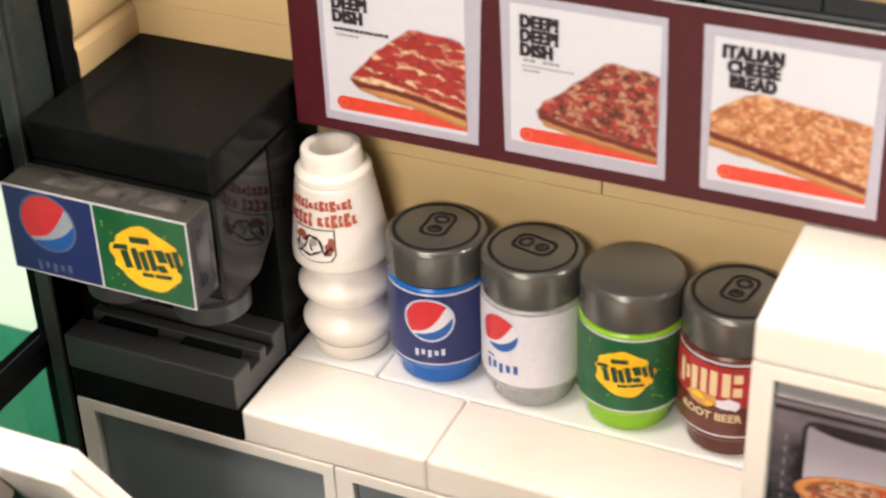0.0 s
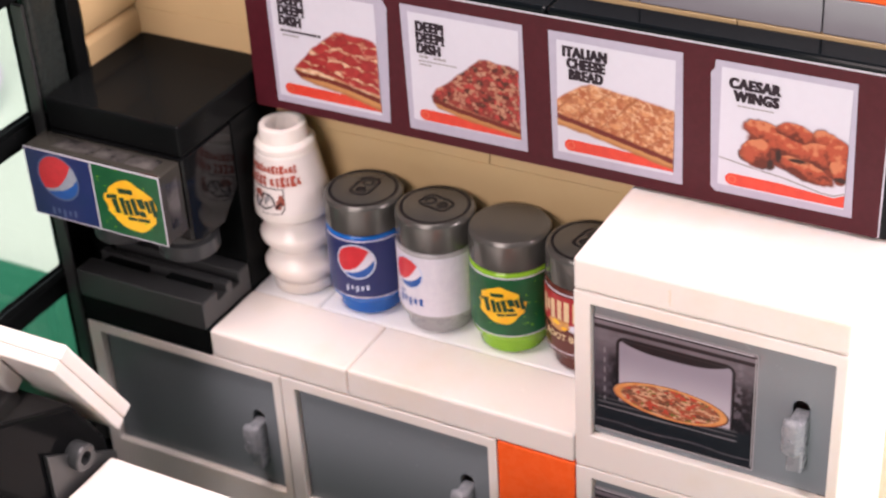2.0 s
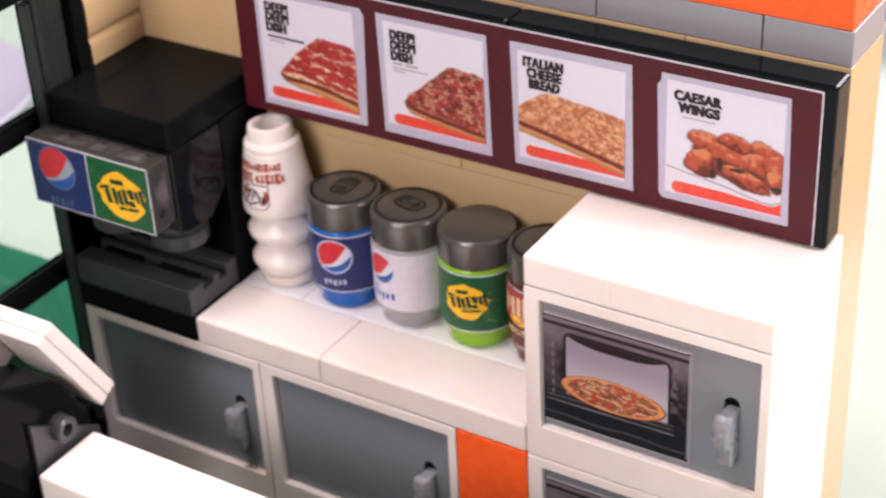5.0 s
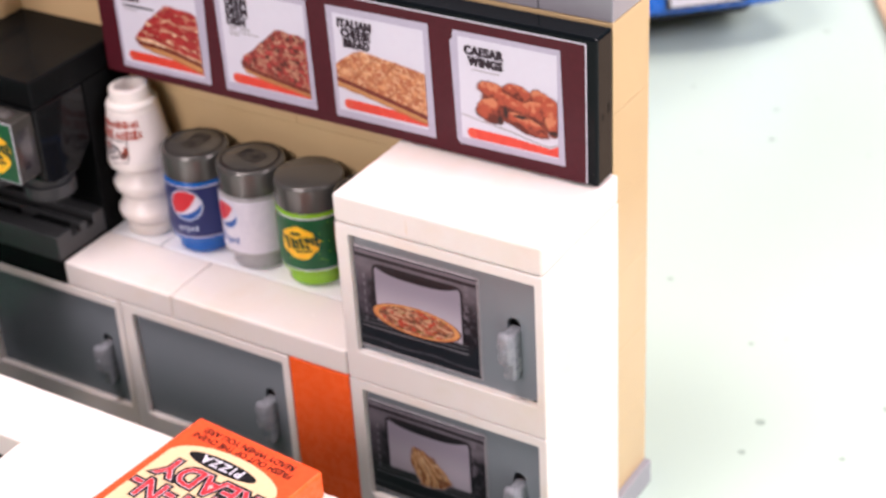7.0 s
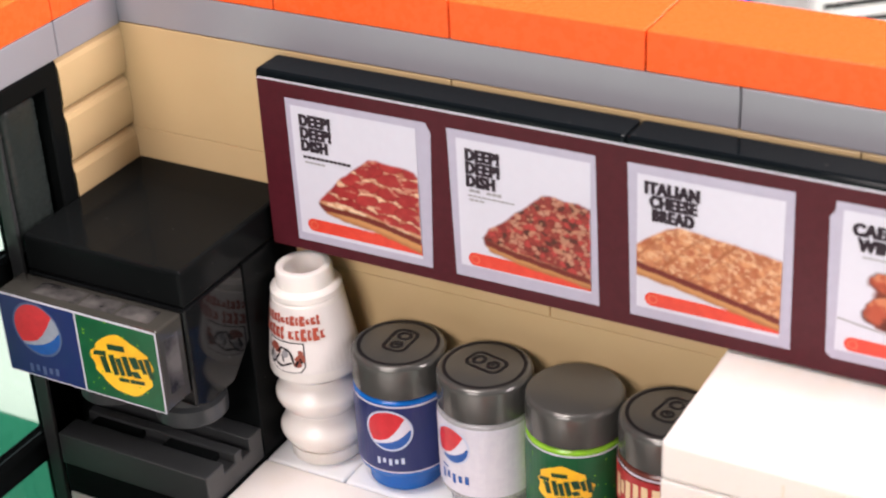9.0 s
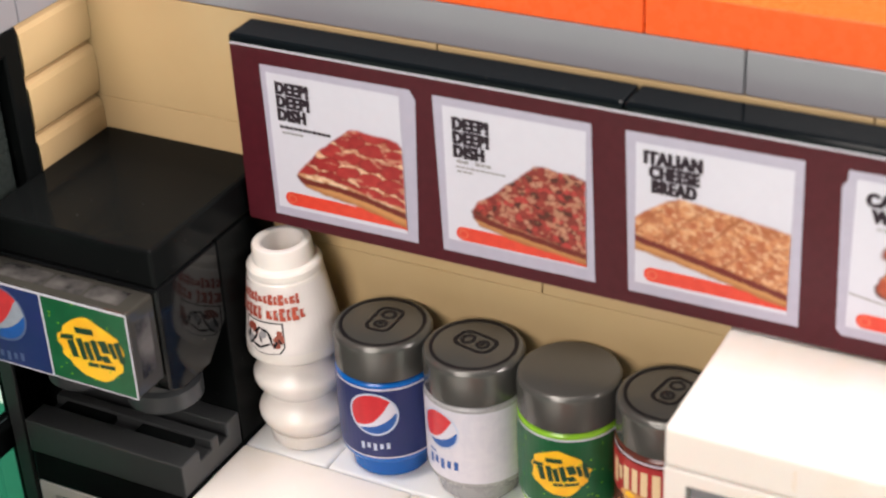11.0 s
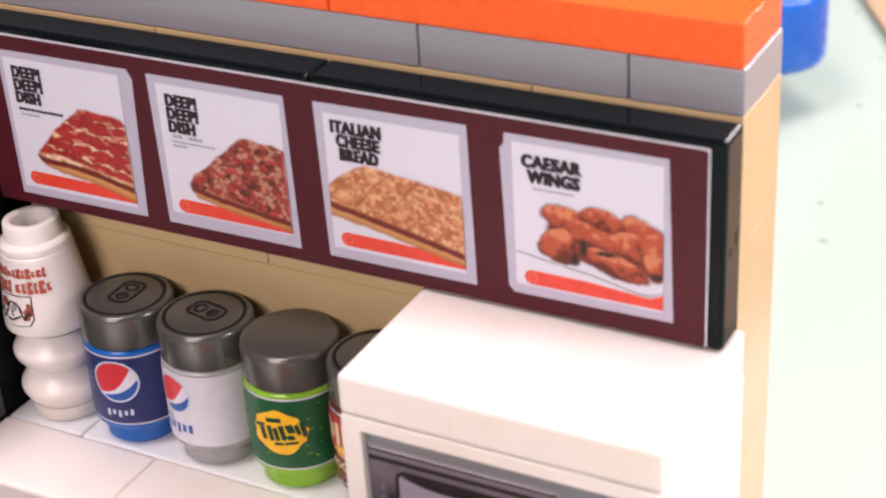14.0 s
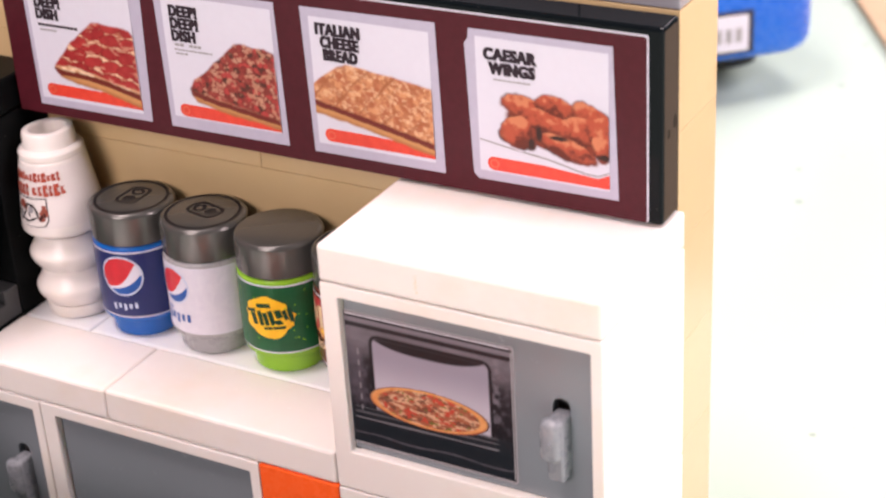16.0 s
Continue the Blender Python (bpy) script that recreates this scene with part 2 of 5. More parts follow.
def on_can(radius, face, taper=0.0):
    """Round a vertical axis; u runs along the skin from the direction face (degrees), taper is the loss of radius for each mm of v."""
    def place(u, v, h):
        r = radius - taper * v + h
        a = radians(face) + u / radius
        return (r * math.cos(a) / 1000, r * math.sin(a) / 1000, v / 1000)
    return place


def decal(name, shapes, surface, lift, material, parent, label="", step=0.0, stack=False, split=False):
    """Printed shapes as one part; stack: they overlap, so each lies a hair above the last; split: each is a part of its own."""
    if split:
        return [decal(name, [shape], surface, lift + 0.001 * n, material, parent, label, step) for n, shape in enumerate(shapes)]
    bm = bmesh.new()
    for n, shape in enumerate(shapes):
        vs = [bm.verts.new((u, v, 0.0012 * n if stack else 0.0)) for u, v in shape]
        bm.faces.new(vs)
    if not stack:
        bmesh.ops.remove_doubles(bm, verts=bm.verts, dist=1e-3)
    ob = lay(name, bm, surface, lift, material, parent, label, step)
    if stack and len(shapes) > 12:
        ob["kind"] = "stuff"
    return ob


def lay(name, bm, surface, lift, material, parent, label="", step=0.0):
    bmesh.ops.triangulate(bm, faces=bm.faces)
    if step:
        us = [v.co.x for v in bm.verts]
        u = math.floor(min(us) / step) * step + step
        while u < max(us):
            bmesh.ops.bisect_plane(bm, geom=list(bm.verts) + list(bm.edges) + list(bm.faces), plane_co=(u, 0, 0), plane_no=(1, 0, 0))
            u += step
    for f in bm.faces:
        f.normal_update()
        if f.normal.z < 0:
            f.normal_flip()
    for v in bm.verts:
        v.co = surface(v.co.x, v.co.y, lift + v.co.z)
    ob = part(name, bm, material, parent, label)
    return ob


def rect(u0, u1, v0, v1, r=0.0, n=4):
    if not r:
        return [(u0, v0), (u1, v0), (u1, v1), (u0, v1)]
    pts = []
    for cx, cy, a in ((u1 - r, v0 + r, -90), (u1 - r, v1 - r, 0), (u0 + r, v1 - r, 90), (u0 + r, v0 + r, 180)):
        pts += [(cx + r * math.cos(radians(a + 90 * i / n)), cy + r * math.sin(radians(a + 90 * i / n))) for i in range(n + 1)]
    return pts


def blob(rng, cx, cy, rx, ry, n=14, jit=0.15, turn=0.0):
    pts, c, s = [], math.cos(turn), math.sin(turn)
    for i in range(n):
        k = 1 + rng.uniform(-jit, jit)
        x, y = rx * k * math.cos(2 * math.pi * i / n), ry * k * math.sin(2 * math.pi * i / n)
        pts.append((cx + x * c - y * s, cy + x * s + y * c))
    return pts


def ring(cx, cy, rx, ry, width, n=40):
    out = []
    for i in range(n):
        a, b = 2 * math.pi * i / n, 2 * math.pi * (i + 1) / n
        out.append([(cx + rx * math.cos(a), cy + ry * math.sin(a)), (cx + rx * math.cos(b), cy + ry * math.sin(b)),
                    (cx + (rx - width) * math.cos(b), cy + (ry - width) * math.sin(b)), (cx + (rx - width) * math.cos(a), cy + (ry - width) * math.sin(a))])
    return out


def between(u0, u1, low, high, n=16):
    out = []
    for i in range(n):
        a, b = u0 + (u1 - u0) * i / n, u0 + (u1 - u0) * (i + 1) / n
        q = [(a, low(a)), (b, low(b)), (b, high(b)), (a, high(a))]
        if q[2][1] - q[1][1] < 1e-6 and q[3][1] - q[0][1] < 1e-6:
            continue
        if q[3][1] - q[0][1] < 1e-6:
            q = q[:3]
        elif q[2][1] - q[1][1] < 1e-6:
            q = [q[0], q[1], q[3]]
        out.append(q)
    return out


def letters(bm, thick, surface, lift, material, parent):
    """Heavy letters, each a part of its own: the letter and a twin moved sideways by thick."""
    left = set(bm.verts)
    while left:
        todo, island = [min(left, key=lambda q: (q.co.x, q.co.y))], set()
        while todo:
            w = todo.pop()
            if w not in island:
                island.add(w)
                todo += [e.other_vert(w) for e in w.link_edges]
        left -= island
        faces = {f for w in island for f in w.link_faces}
        one = bmesh.new()
        for shift, rise in ((0.0, 0.0), (thick, 0.003)):
            twin = {w: one.verts.new((w.co.x + shift, w.co.y, rise)) for w in sorted(island, key=lambda q: q.index)}
            for f in sorted(faces, key=lambda q: q.index):
                one.faces.new([twin[w] for w in f.verts])
        lay("letter", one, surface, lift, material, parent)
    bm.free()


def writing(name, text, size, u, v, surface, lift, material, parent, bold=0.0, squeeze=1.0, line=0.8, align="LEFT", step=0.0, turn=0.0, gap=1.0, thick=0.0):
    """Letters of the built-in font laid on a surface; size in millimetres."""
    cu = bpy.data.curves.new(name, "FONT")
    cu.body, cu.size, cu.offset, cu.space_line, cu.align_x, cu.resolution_u, cu.space_character = text, 1.0, bold, line, align, 3, gap
    ob = bpy.data.objects.new(name, cu)
    scene.collection.objects.link(ob)
    dg = bpy.context.evaluated_depsgraph_get()
    me = bpy.data.meshes.new_from_object(ob.evaluated_get(dg))
    bm = bmesh.new()
    bm.from_mesh(me)
    bpy.data.objects.remove(ob)
    bpy.data.curves.remove(cu)
    bpy.data.meshes.remove(me)
    c, s = math.cos(radians(turn)), math.sin(radians(turn))
    for w in bm.verts:
        x, y = w.co.x * size * squeeze, w.co.y * size
        w.co = (u + x * c - y * s, v + x * s + y * c, 0)
    if thick:
        return letters(bm, thick, surface, lift, material, parent)
    return lay(name, bm, surface, lift, material, parent, "", step)


# printed photographs: a fine sheet of ink dots whose colours follow a painted pattern
def cloud(u, v, size, seed, octaves=3):
    """Soft random pattern from 0 to 1 with patches of the given size in millimetres."""
    total, weight = np.zeros_like(u), 0.0
    for o in range(octaves):
        k = 2 ** o / size
        a, b = u * k + 17.3 * o, v * k + 9.1 * o
        i, j = np.floor(a), np.floor(b)
        f, g = a - i, b - j
        f, g = f * f * (3 - 2 * f), g * g * (3 - 2 * g)
        def at(x, y):
            n = np.sin(x * 127.1 + y * 311.7 + seed * 74.7) * 43758.5453
            return n - np.floor(n)
        total += 0.5 ** o * ((at(i, j) * (1 - f) + at(i + 1, j) * f) * (1 - g) + (at(i, j + 1) * (1 - f) + at(i + 1, j + 1) * f) * g)
        weight += 0.5 ** o
    return total / weight


def cells(u, v, seed):
    """Jittered cells one unit wide: distance to the nearest middle, to the border, and a number for each cell."""
    i, j = np.floor(u), np.floor(v)
    first, second, name = np.full_like(u, 9.0), np.full_like(u, 9.0), np.zeros_like(u)
    for a in (-1, 0, 1):
        for b in (-1, 0, 1):
            h = np.sin((i + a) * 127.1 + (j + b) * 311.7 + seed) * 43758.5453
            h -= np.floor(h)
            g = np.sin((i + a) * 269.5 + (j + b) * 183.3 + seed) * 24634.6345
            g -= np.floor(g)
            d = np.hypot(i + a + 0.15 + 0.7 * h - u, j + b + 0.15 + 0.7 * g - v)
            closer = d < first
            second = np.where(closer, first, np.minimum(second, d))
            name = np.where(closer, h, name)
            first = np.where(closer, d, first)
    return first, second - first, name


def soft(lo, hi, x):
    k = np.clip((x - lo) / (hi - lo), 0, 1)
    return k * k * (3 - 2 * k)


def blend(a, b, k):
    return np.asarray(a) * (1 - k[:, None]) + np.asarray(b) * k[:, None]


def inside(u, v, pts):
    """Distance to an outline, positive inside it."""
    best, odd = np.full_like(u, 1e9), np.zeros_like(u, dtype=bool)
    for (a, b), (c, d) in zip(pts, pts[1:] + pts[:1]):
        k = np.clip(((u - a) * (c - a) + (v - b) * (d - b)) / ((c - a) ** 2 + (d - b) ** 2), 0, 1)
        best = np.minimum(best, np.hypot(u - a - k * (c - a), v - b - k * (d - b)))
        if d != b:
            odd ^= ((b > v) != (d > v)) & (u < (c - a) * (v - b) / (d - b) + a)
    return np.where(odd, best, -best)


def curve(u, *pts):
    return np.interp(u, [p[0] for p in pts], [p[1] for p in pts])


def photo(name, u0, u1, v0, v1, paint, surface, lift, parent, label="", step=0.1, field=(0.67, 0.665, 0.755)):
    """paint(u, v) gives colours and how far inside the motif a point lies; the rim fades into the field, which below a fourth number is a red bar."""
    nu, nv = int((u1 - u0) / step) + 1, int((v1 - v0) / step) + 1
    gu, gv = np.meshgrid(np.linspace(u0, u1, nu), np.linspace(v0, v1, nv))
    u, v = gu.ravel(), gv.ravel()
    rgb, mask = paint(u, v)
    under = np.where((v < field[3])[:, None], (0.74, 0.068, 0.038), field[:3]) if len(field) > 3 else np.asarray(field)
    rgb = np.clip(under * (1 - soft(-0.12, 0.12, mask)[:, None]) + rgb * soft(-0.12, 0.12, mask)[:, None], 0.0, 0.95)
    keep = mask > -0.16
    verts = [surface(a, b, lift) for a, b in zip(u.tolist(), v.tolist())]
    quads = [(k, k + 1, k + nu + 1, k + nu) for j in range(nv - 1) for k in range(j * nu, j * nu + nu - 1) if keep[k] and keep[k + 1] and keep[k + nu] and keep[k + nu + 1]]
    me = bpy.data.meshes.new(name)
    me.from_pydata(verts, [], quads)
    ink = me.color_attributes.new("ink", "FLOAT_COLOR", "POINT")
    ink.data.foreach_set("color", np.column_stack([rgb, np.ones(len(u))]).ravel())
    bm = bmesh.new()
    bm.from_mesh(me)
    bmesh.ops.delete(bm, geom=[w for w in bm.verts if not w.link_faces], context="VERTS")
    bm.to_mesh(me)
    bm.free()
    me.materials.append(PHOTO)
    ob = new(name, me)
    ob.parent = parent
    if label:
        ob["label"] = label
    return ob


# ---- the structure ----
G = 0.003  # half a joint between two bricks, in studs


def brick_row(parent, name, cuts, y0, y1, z0, z1, material, along="x", edge=0.00012):
    """Bricks end to end between the cuts, with hairline joints."""
    for a, b in zip(cuts, cuts[1:]):
        if along == "x":
            part(name, box(a + 2 * G, b - 2 * G, y0, y1, z0 + 0.005, z1 - 0.005, bevel=edge), material, parent)
        else:
            part(name, box(y0, y1, a + G, b - G, z0 + 0.005, z1 - 0.005, bevel=edge), material, parent)


# table top: pale green board with small marks
def table_material():
    m, t, b = nodes_of("pale_green_table")
    co = t.nodes.new("ShaderNodeTexCoord")
    n = node(t, "ShaderNodeTexNoise", Scale=14.0, Detail=5.0)
    v = node(t, "ShaderNodeTexVoronoi", Scale=150.0)
    w = node(t, "ShaderNodeTexNoise", Scale=260.0, Detail=3.0)
    for k in (n, v, w):
        t.links.new(co.outputs["Object"], k.inputs["Vector"])
    base = t.nodes.new("ShaderNodeMixRGB")
    base.inputs[1].default_value, base.inputs[2].default_value = (0.43, 0.55, 0.47, 1), (0.49, 0.60, 0.53, 1)
    t.links.new(n.outputs["Fac"], base.inputs[0])
    warp = node(t, "ShaderNodeMath")
    warp.operation = "MULTIPLY_ADD"
    warp.inputs[1].default_value = 0.12
    t.links.new(w.outputs["Fac"], warp.inputs[0])
    t.links.new(v.outputs["Distance"], warp.inputs[2])
    ramp = t.nodes.new("ShaderNodeValToRGB")
    ramp.color_ramp.elements[0].position, ramp.color_ramp.elements[0].color = 0.125, (0.55, 0.55, 0.55, 1)
    ramp.color_ramp.elements[1].position, ramp.color_ramp.elements[1].color = 0.15, (0, 0, 0, 1)
    t.links.new(warp.outputs[0], ramp.inputs[0])
    spot = t.nodes.new("ShaderNodeMixRGB")
    spot.inputs[2].default_value = (0.13, 0.18, 0.145, 1)
    t.links.new(ramp.outputs[0], spot.inputs[0])
    t.links.new(base.outputs[0], spot.inputs[1])
    t.links.new(spot.outputs[0], b.inputs["Base Color"])
    b.inputs["Roughness"].default_value = 0.33
    return m


table = part("ground", box(-62, 62, -50, 62, -7, -1, bevel=0.002), table_material())
tagged(table, "pale green table board with small scuff marks", "table", kind="structure")

# base plate and floor of the toy shop: a wide green board with grey plates under the walls
plinth = tagged(new("floor"), "dark green base board with grey plates under the walls", "floor", kind="structure")
part("green_board", box(-22, -1.0, -8, 3.42, -0.98, -0.04, bevel=0.0002), FLOOR_GREEN, plinth, "smooth dark green board")
part("green_board", box(-0.99, 8.98, -8, 2.99, -0.98, -0.042, bevel=0.0001), FLOOR_GREEN, plinth, "smooth dark green board")
brick_row(plinth, "base_plate", (-1, 3, 7, 10), 2.0, 3.004, -0.035, 0.0, GREY)
part("base_plate", box(9.0, 10.01, 0.0, 3.004, -0.985, 0.0, bevel=0.0001), GREY, plinth)
# inner floor tiles take the darkened green, shade put into their colour
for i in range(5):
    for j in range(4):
        part("floor_tile", box(2 * i + G, 2 * i + 2 - G, -8 + 2 * j + G, -6 + 2 * j - G, -0.04, -0.005, bevel=0.00002, segs=1), FLOOR_SHADED, plinth)

# back wall: tan bricks, a grey course, orange capping tiles
wall = tagged(new("wall_back"), "tan brick wall with a grey course and orange capping tiles", "wall", kind="structure")
END = 9.92
for low, high, cuts in ((0, 3, (-1, 4, 8, END)), (3, 6, (-1, 2, 6, END)), (6, 9, (-1, 4, 8, END)), (9, 12, (-1, 2, 8, END)), (12, 15, (-1, 5, END)), (15, 18.05, (-1, 4, 8, END))):
    brick_row(wall, "brick", cuts, 2.0, 3.0, low, high, TAN, edge=0.00005)
brick_row(wall, "plate", (-1, 6.9, 8.9, END), 2.0, 3.0, 18.06, 19.1, GREY)
brick_row(wall, "capping_tile", (-1, 2, 4, 6, END - 0.02), 2.0, 3.0, 19.1, 20.1, ORANGE)

# side wall: log bricks at the corner, the same courses above
side = tagged(new("wall_side"), "tan log-profile bricks with a grey course and orange capping tiles", "wall", kind="structure")


def log_brick(z0):
    """A brick with two rounded logs on its room face."""
    pts = [(-8.0, z0 * 3.2 + 0.02), (-1.3, z0 * 3.2 + 0.02)]
    for k in range(2):
        base = z0 * 3.2 + 4.8 * k
        pts += [(-1.1, base + 0.06), (-0.5, base + 0.12), (-0.2, base + 0.4), (-0.06, base + 0.9), (0.0, base + 1.8), (0.0, base + 3.2), (-0.05, base + 4.0), (-0.2, base + 4.4), (-0.5, base + 4.66), (-1.1, base + 4.74)]
    pts.append((-8.0, z0 * 3.2 + 9.58))
    clean = [p for i, p in enumerate(pts) if i == 0 or (p[0] - pts[i - 1][0]) ** 2 + (p[1] - pts[i - 1][1]) ** 2 > 1e-4]
    return prism(clean, "y", 7.6, 15.95, bevel=0)


for n in range(6):
    smooth(part("log_brick", log_brick(3 * n), TAN, side), 16)
brick_row(side, "plate", (-3, 1, 2), -1.0, -0.01, 18.0, 19.0, GREY, "y")
brick_row(side, "capping_tile", (-3, -1, 1, 2), -1.0, -0.01, 19.0, 20.0, ORANGE, "y")


def framed(bm, axis_y0, axis_y1, z0, z1, holes, x0, x1):
    """A flat frame in the plane of the side wall: outer rectangle with rectangular holes (studs, plates)."""
    ys = sorted({axis_y0, axis_y1, *[h[0] for h in holes], *[h[1] for h in holes]})
    zs = sorted({z0, z1, *[h[2] for h in holes], *[h[3] for h in holes]})
    cells = {}
    for i in range(len(ys) - 1):
        for j in range(len(zs) - 1):
            cy, cz = (ys[i] + ys[i + 1]) / 2, (zs[j] + zs[j + 1]) / 2
            cells[i, j] = not any(h[0] < cy < h[1] and h[2] < cz < h[3] for h in holes)
    keep = {}
    def vert(i, j, x):
        key = (i, j, x)
        if key not in keep:
            keep[key] = bm.verts.new((x * P, ys[i] * P, zs[j] * Q))
        return keep[key]
    for (i, j), solid in cells.items():
        if not solid:
            continue
        bm.faces.new([vert(i, j, x1), vert(i + 1, j, x1), vert(i + 1, j + 1, x1), vert(i, j + 1, x1)])
        bm.faces.new([vert(i, j, x0), vert(i, j + 1, x0), vert(i + 1, j + 1, x0), vert(i + 1, j, x0)])
        for (di, dj), (a, b) in {(-1, 0): ((i, j), (i, j + 1)), (1, 0): ((i + 1, j), (i + 1, j + 1)), (0, -1): ((i, j), (i + 1, j)), (0, 1): ((i, j + 1), (i + 1, j + 1))}.items():
            if not cells.get((i + di, j + dj), False):
                bm.faces.new([vert(*a, x0), vert(*b, x0), vert(*b, x1), vert(*a, x1)])
    bmesh.ops.recalc_face_normals(bm, faces=bm.faces)
    edges = [e for e in bm.edges if len(e.link_faces) == 2 and e.calc_face_angle() > 0.5]
    bmesh.ops.bevel(bm, geom=edges, offset=0.0002, segments=2, affect="EDGES", profile=0.5, clamp_overlap=True)
    return bm


window = tagged(new("window_1"), "tall black shop window with three clear panes", "window", kind="structure")
part("window_frame", framed(bmesh.new(), -2.995, 0.94, 0.0, 18.0, [(-2.7, 0.72, 0.6, 17.4)], -1.0, -0.005), BLACK, window)
# grey panel paints the upper pane's reflection; the strip paints a highlight beside it
part("jamb_panel", box(-0.30, -0.12, 0.17, 0.70, 13.2, 17.3, bevel=0.0007, segs=4), PANE_GREY, window, "dark grey panel for the dull reflection in the upper pane")
part("jamb_edge", box(-0.30, -0.13, 0.08, 0.13, 0.7, 17.0, bevel=0.0001), DARK_GREY, window, "thin grey strip for the highlight beside the pane")
panes = [(-2.35, 0.30, 1.0, 6.6), (-2.35, 0.30, 7.3, 12.35), (-2.35, 0.30, 13.0, 17.0)]
part("sash", framed(bmesh.new(), -2.69, 0.71, 0.62, 17.38, panes, -0.62, -0.34), BLACK, window)
for a, b, c, d in panes:
    pane = part("pane", box(-0.5, -0.46, a + 0.01, b - 0.01, c + 0.02, d - 0.02, bevel=0), PANE, window)
    pane.visible_shadow = False


# ---- kitchen units along the back wall ----
def hollow_front(w, h, deep, hole, recess):
    """A closed case with one opening in its front: sizes in studs and plates; hole = x0, x1, z0, z1."""
    bm = bmesh.new()
    x0, x1, z0, z1 = hole
    def ringv(a, b, c, d, y):
        return [bm.verts.new((x * P, y * P, z * Q)) for x, z in ((a, c), (b, c), (b, d), (a, d))]
    o0, i0 = ringv(0.006, w - 0.006, 0.02, h - 0.02, 0.0), ringv(x0, x1, z0, z1, 0.0)
    i1, o1 = ringv(x0, x1, z0, z1, recess), ringv(0.006, w - 0.006, 0.02, h - 0.02, deep)
    for k in range(4):
        j = (k + 1) % 4
        bm.faces.new((o0[k], o0[j], i0[j], i0[k]))
        bm.faces.new((i0[k], i0[j], i1[j], i1[k]))
        bm.faces.new((o0[j], o0[k], o1[k], o1[j]))
    bm.faces.new(i1)
    bm.faces.new(o1[::-1])
    bmesh.ops.recalc_face_normals(bm, faces=bm.faces)
    bmesh.ops.bevel(bm, geom=list(bm.edges), offset=0.00013, segments=2, affect="EDGES", profile=0.5, clamp_overlap=True)
    return bm


def slotted_door(x0, x1, z0, z1, cx, za, zb, half, y0, y1):
    """A door leaf with an upright rounded slot for the handle."""
    bm = bmesh.new()
    n = 32
    slot, outer = [], []
    mid, reach = (za + zb) / 2 * Q, (zb - za) / 2 * Q - half * P
    for i in range(n):
        a = 2 * math.pi * (i + 0.5) / n
        sx, sz = half * P * math.cos(a), half * P * math.sin(a) + (reach if math.sin(a) > 0 else -reach)
        slot.append((cx * P + sx, mid + sz))
        dx, dz = math.cos(a), math.sin(a)
        tx = ((x1 if dx > 0 else x0) - cx) * P / dx if abs(dx) > 1e-9 else 1e9
        tz = ((z1 if dz > 0 else z0) * Q - mid) / dz if abs(dz) > 1e-9 else 1e9
        k = min(tx, tz)
        outer.append((cx * P + dx * k, mid + dz * k))
    for x, z in ((x0 * P, z0 * Q), (x1 * P, z0 * Q), (x0 * P, z1 * Q), (x1 * P, z1 * Q)):
        k = min(range(n), key=lambda i: (outer[i][0] - x) ** 2 + (outer[i][1] - z) ** 2)
        outer[k] = (x, z)
    rings = [[bm.verts.new((x, y, z)) for x, z in loop] for loop, y in ((slot, y1 * P), (slot, y0 * P), (outer, y0 * P), (outer, y1 * P))]
    for a, b in zip(rings, rings[1:]):
        for i in range(n):
            j = (i + 1) % n
            bm.faces.new((a[i], a[j], b[j], b[i]))
    bmesh.ops.recalc_face_normals(bm, faces=bm.faces)
    return bm


def handle_mesh(cx, za, zb):
    """A rounded upright grip on a short stem."""
    bm = box(cx - 0.112, cx + 0.112, -0.15, 0.0, za, zb, bevel=0.00082, segs=5)
    add_box(bm, cx - 0.05, cx + 0.124, -0.09, 0.17, za - 0.55, zb - 0.02, bevel=0.00025, segs=3)
    lathe([(0.0, 0.0), (0.25, 0.0), (0.25, 0.12), (0.0, 0.14)], 12, bm)
    stud = [v for v in bm.verts if abs(v.co.x) < 0.0004 and abs(v.co.y) < 0.0004]
    bmesh.ops.rotate(bm, verts=stud, cent=(0, 0, 0), matrix=Matrix.Rotation(radians(90), 3, "X"))
    bmesh.ops.translate(bm, verts=stud, vec=(cx * P, -0.15 * P, (za + 0.55) * Q))
    return bm


def cupboard(name, x, z, label, category, group):
    unit = thing(name, x, 0, z, label, category, group)
    part("body", hollow_front(3, 6, 1.99, (0.2, 2.87, 1.18, 5.62), 0.9), WHITE, unit)
    leaf = part("door", slotted_door(0.215, 2.855, 1.2, 5.6, 2.53, 1.98, 4.12, 0.091, 0.09, 0.2), DOOR_GREY, unit, "grey door leaf with a slot")
    smooth(part("handle", handle_mesh(2.50, 2.62, 3.78), HANDLE_GREY, leaf, "light grey grip"), 50)
    for a, b in ((0.2, 0.27), (2.76, 2.86)):
        part("corner_gap", box(a, b, 0.088, 0.11, 1.175, 1.215, bevel=0), RUBBER, unit, "dark gap at the foot of the door")
    return unit


cupboard("cabinet", 0, 0, "white toy cabinet with a grey door below the drink dispenser", "cabinet", "units along the back wall")
cupboard("cabinet", 3, 0, "white toy cabinet with a grey door below the counter", "cabinet", "units along the back wall")
oven_low = cupboard("oven", 7, 0, "white toy oven with a printed window of baked bread", "oven", "stacked ovens")
oven_high = cupboard("oven", 7, 6, "white toy oven with a printed window of a pizza", "oven", "stacked ovens")


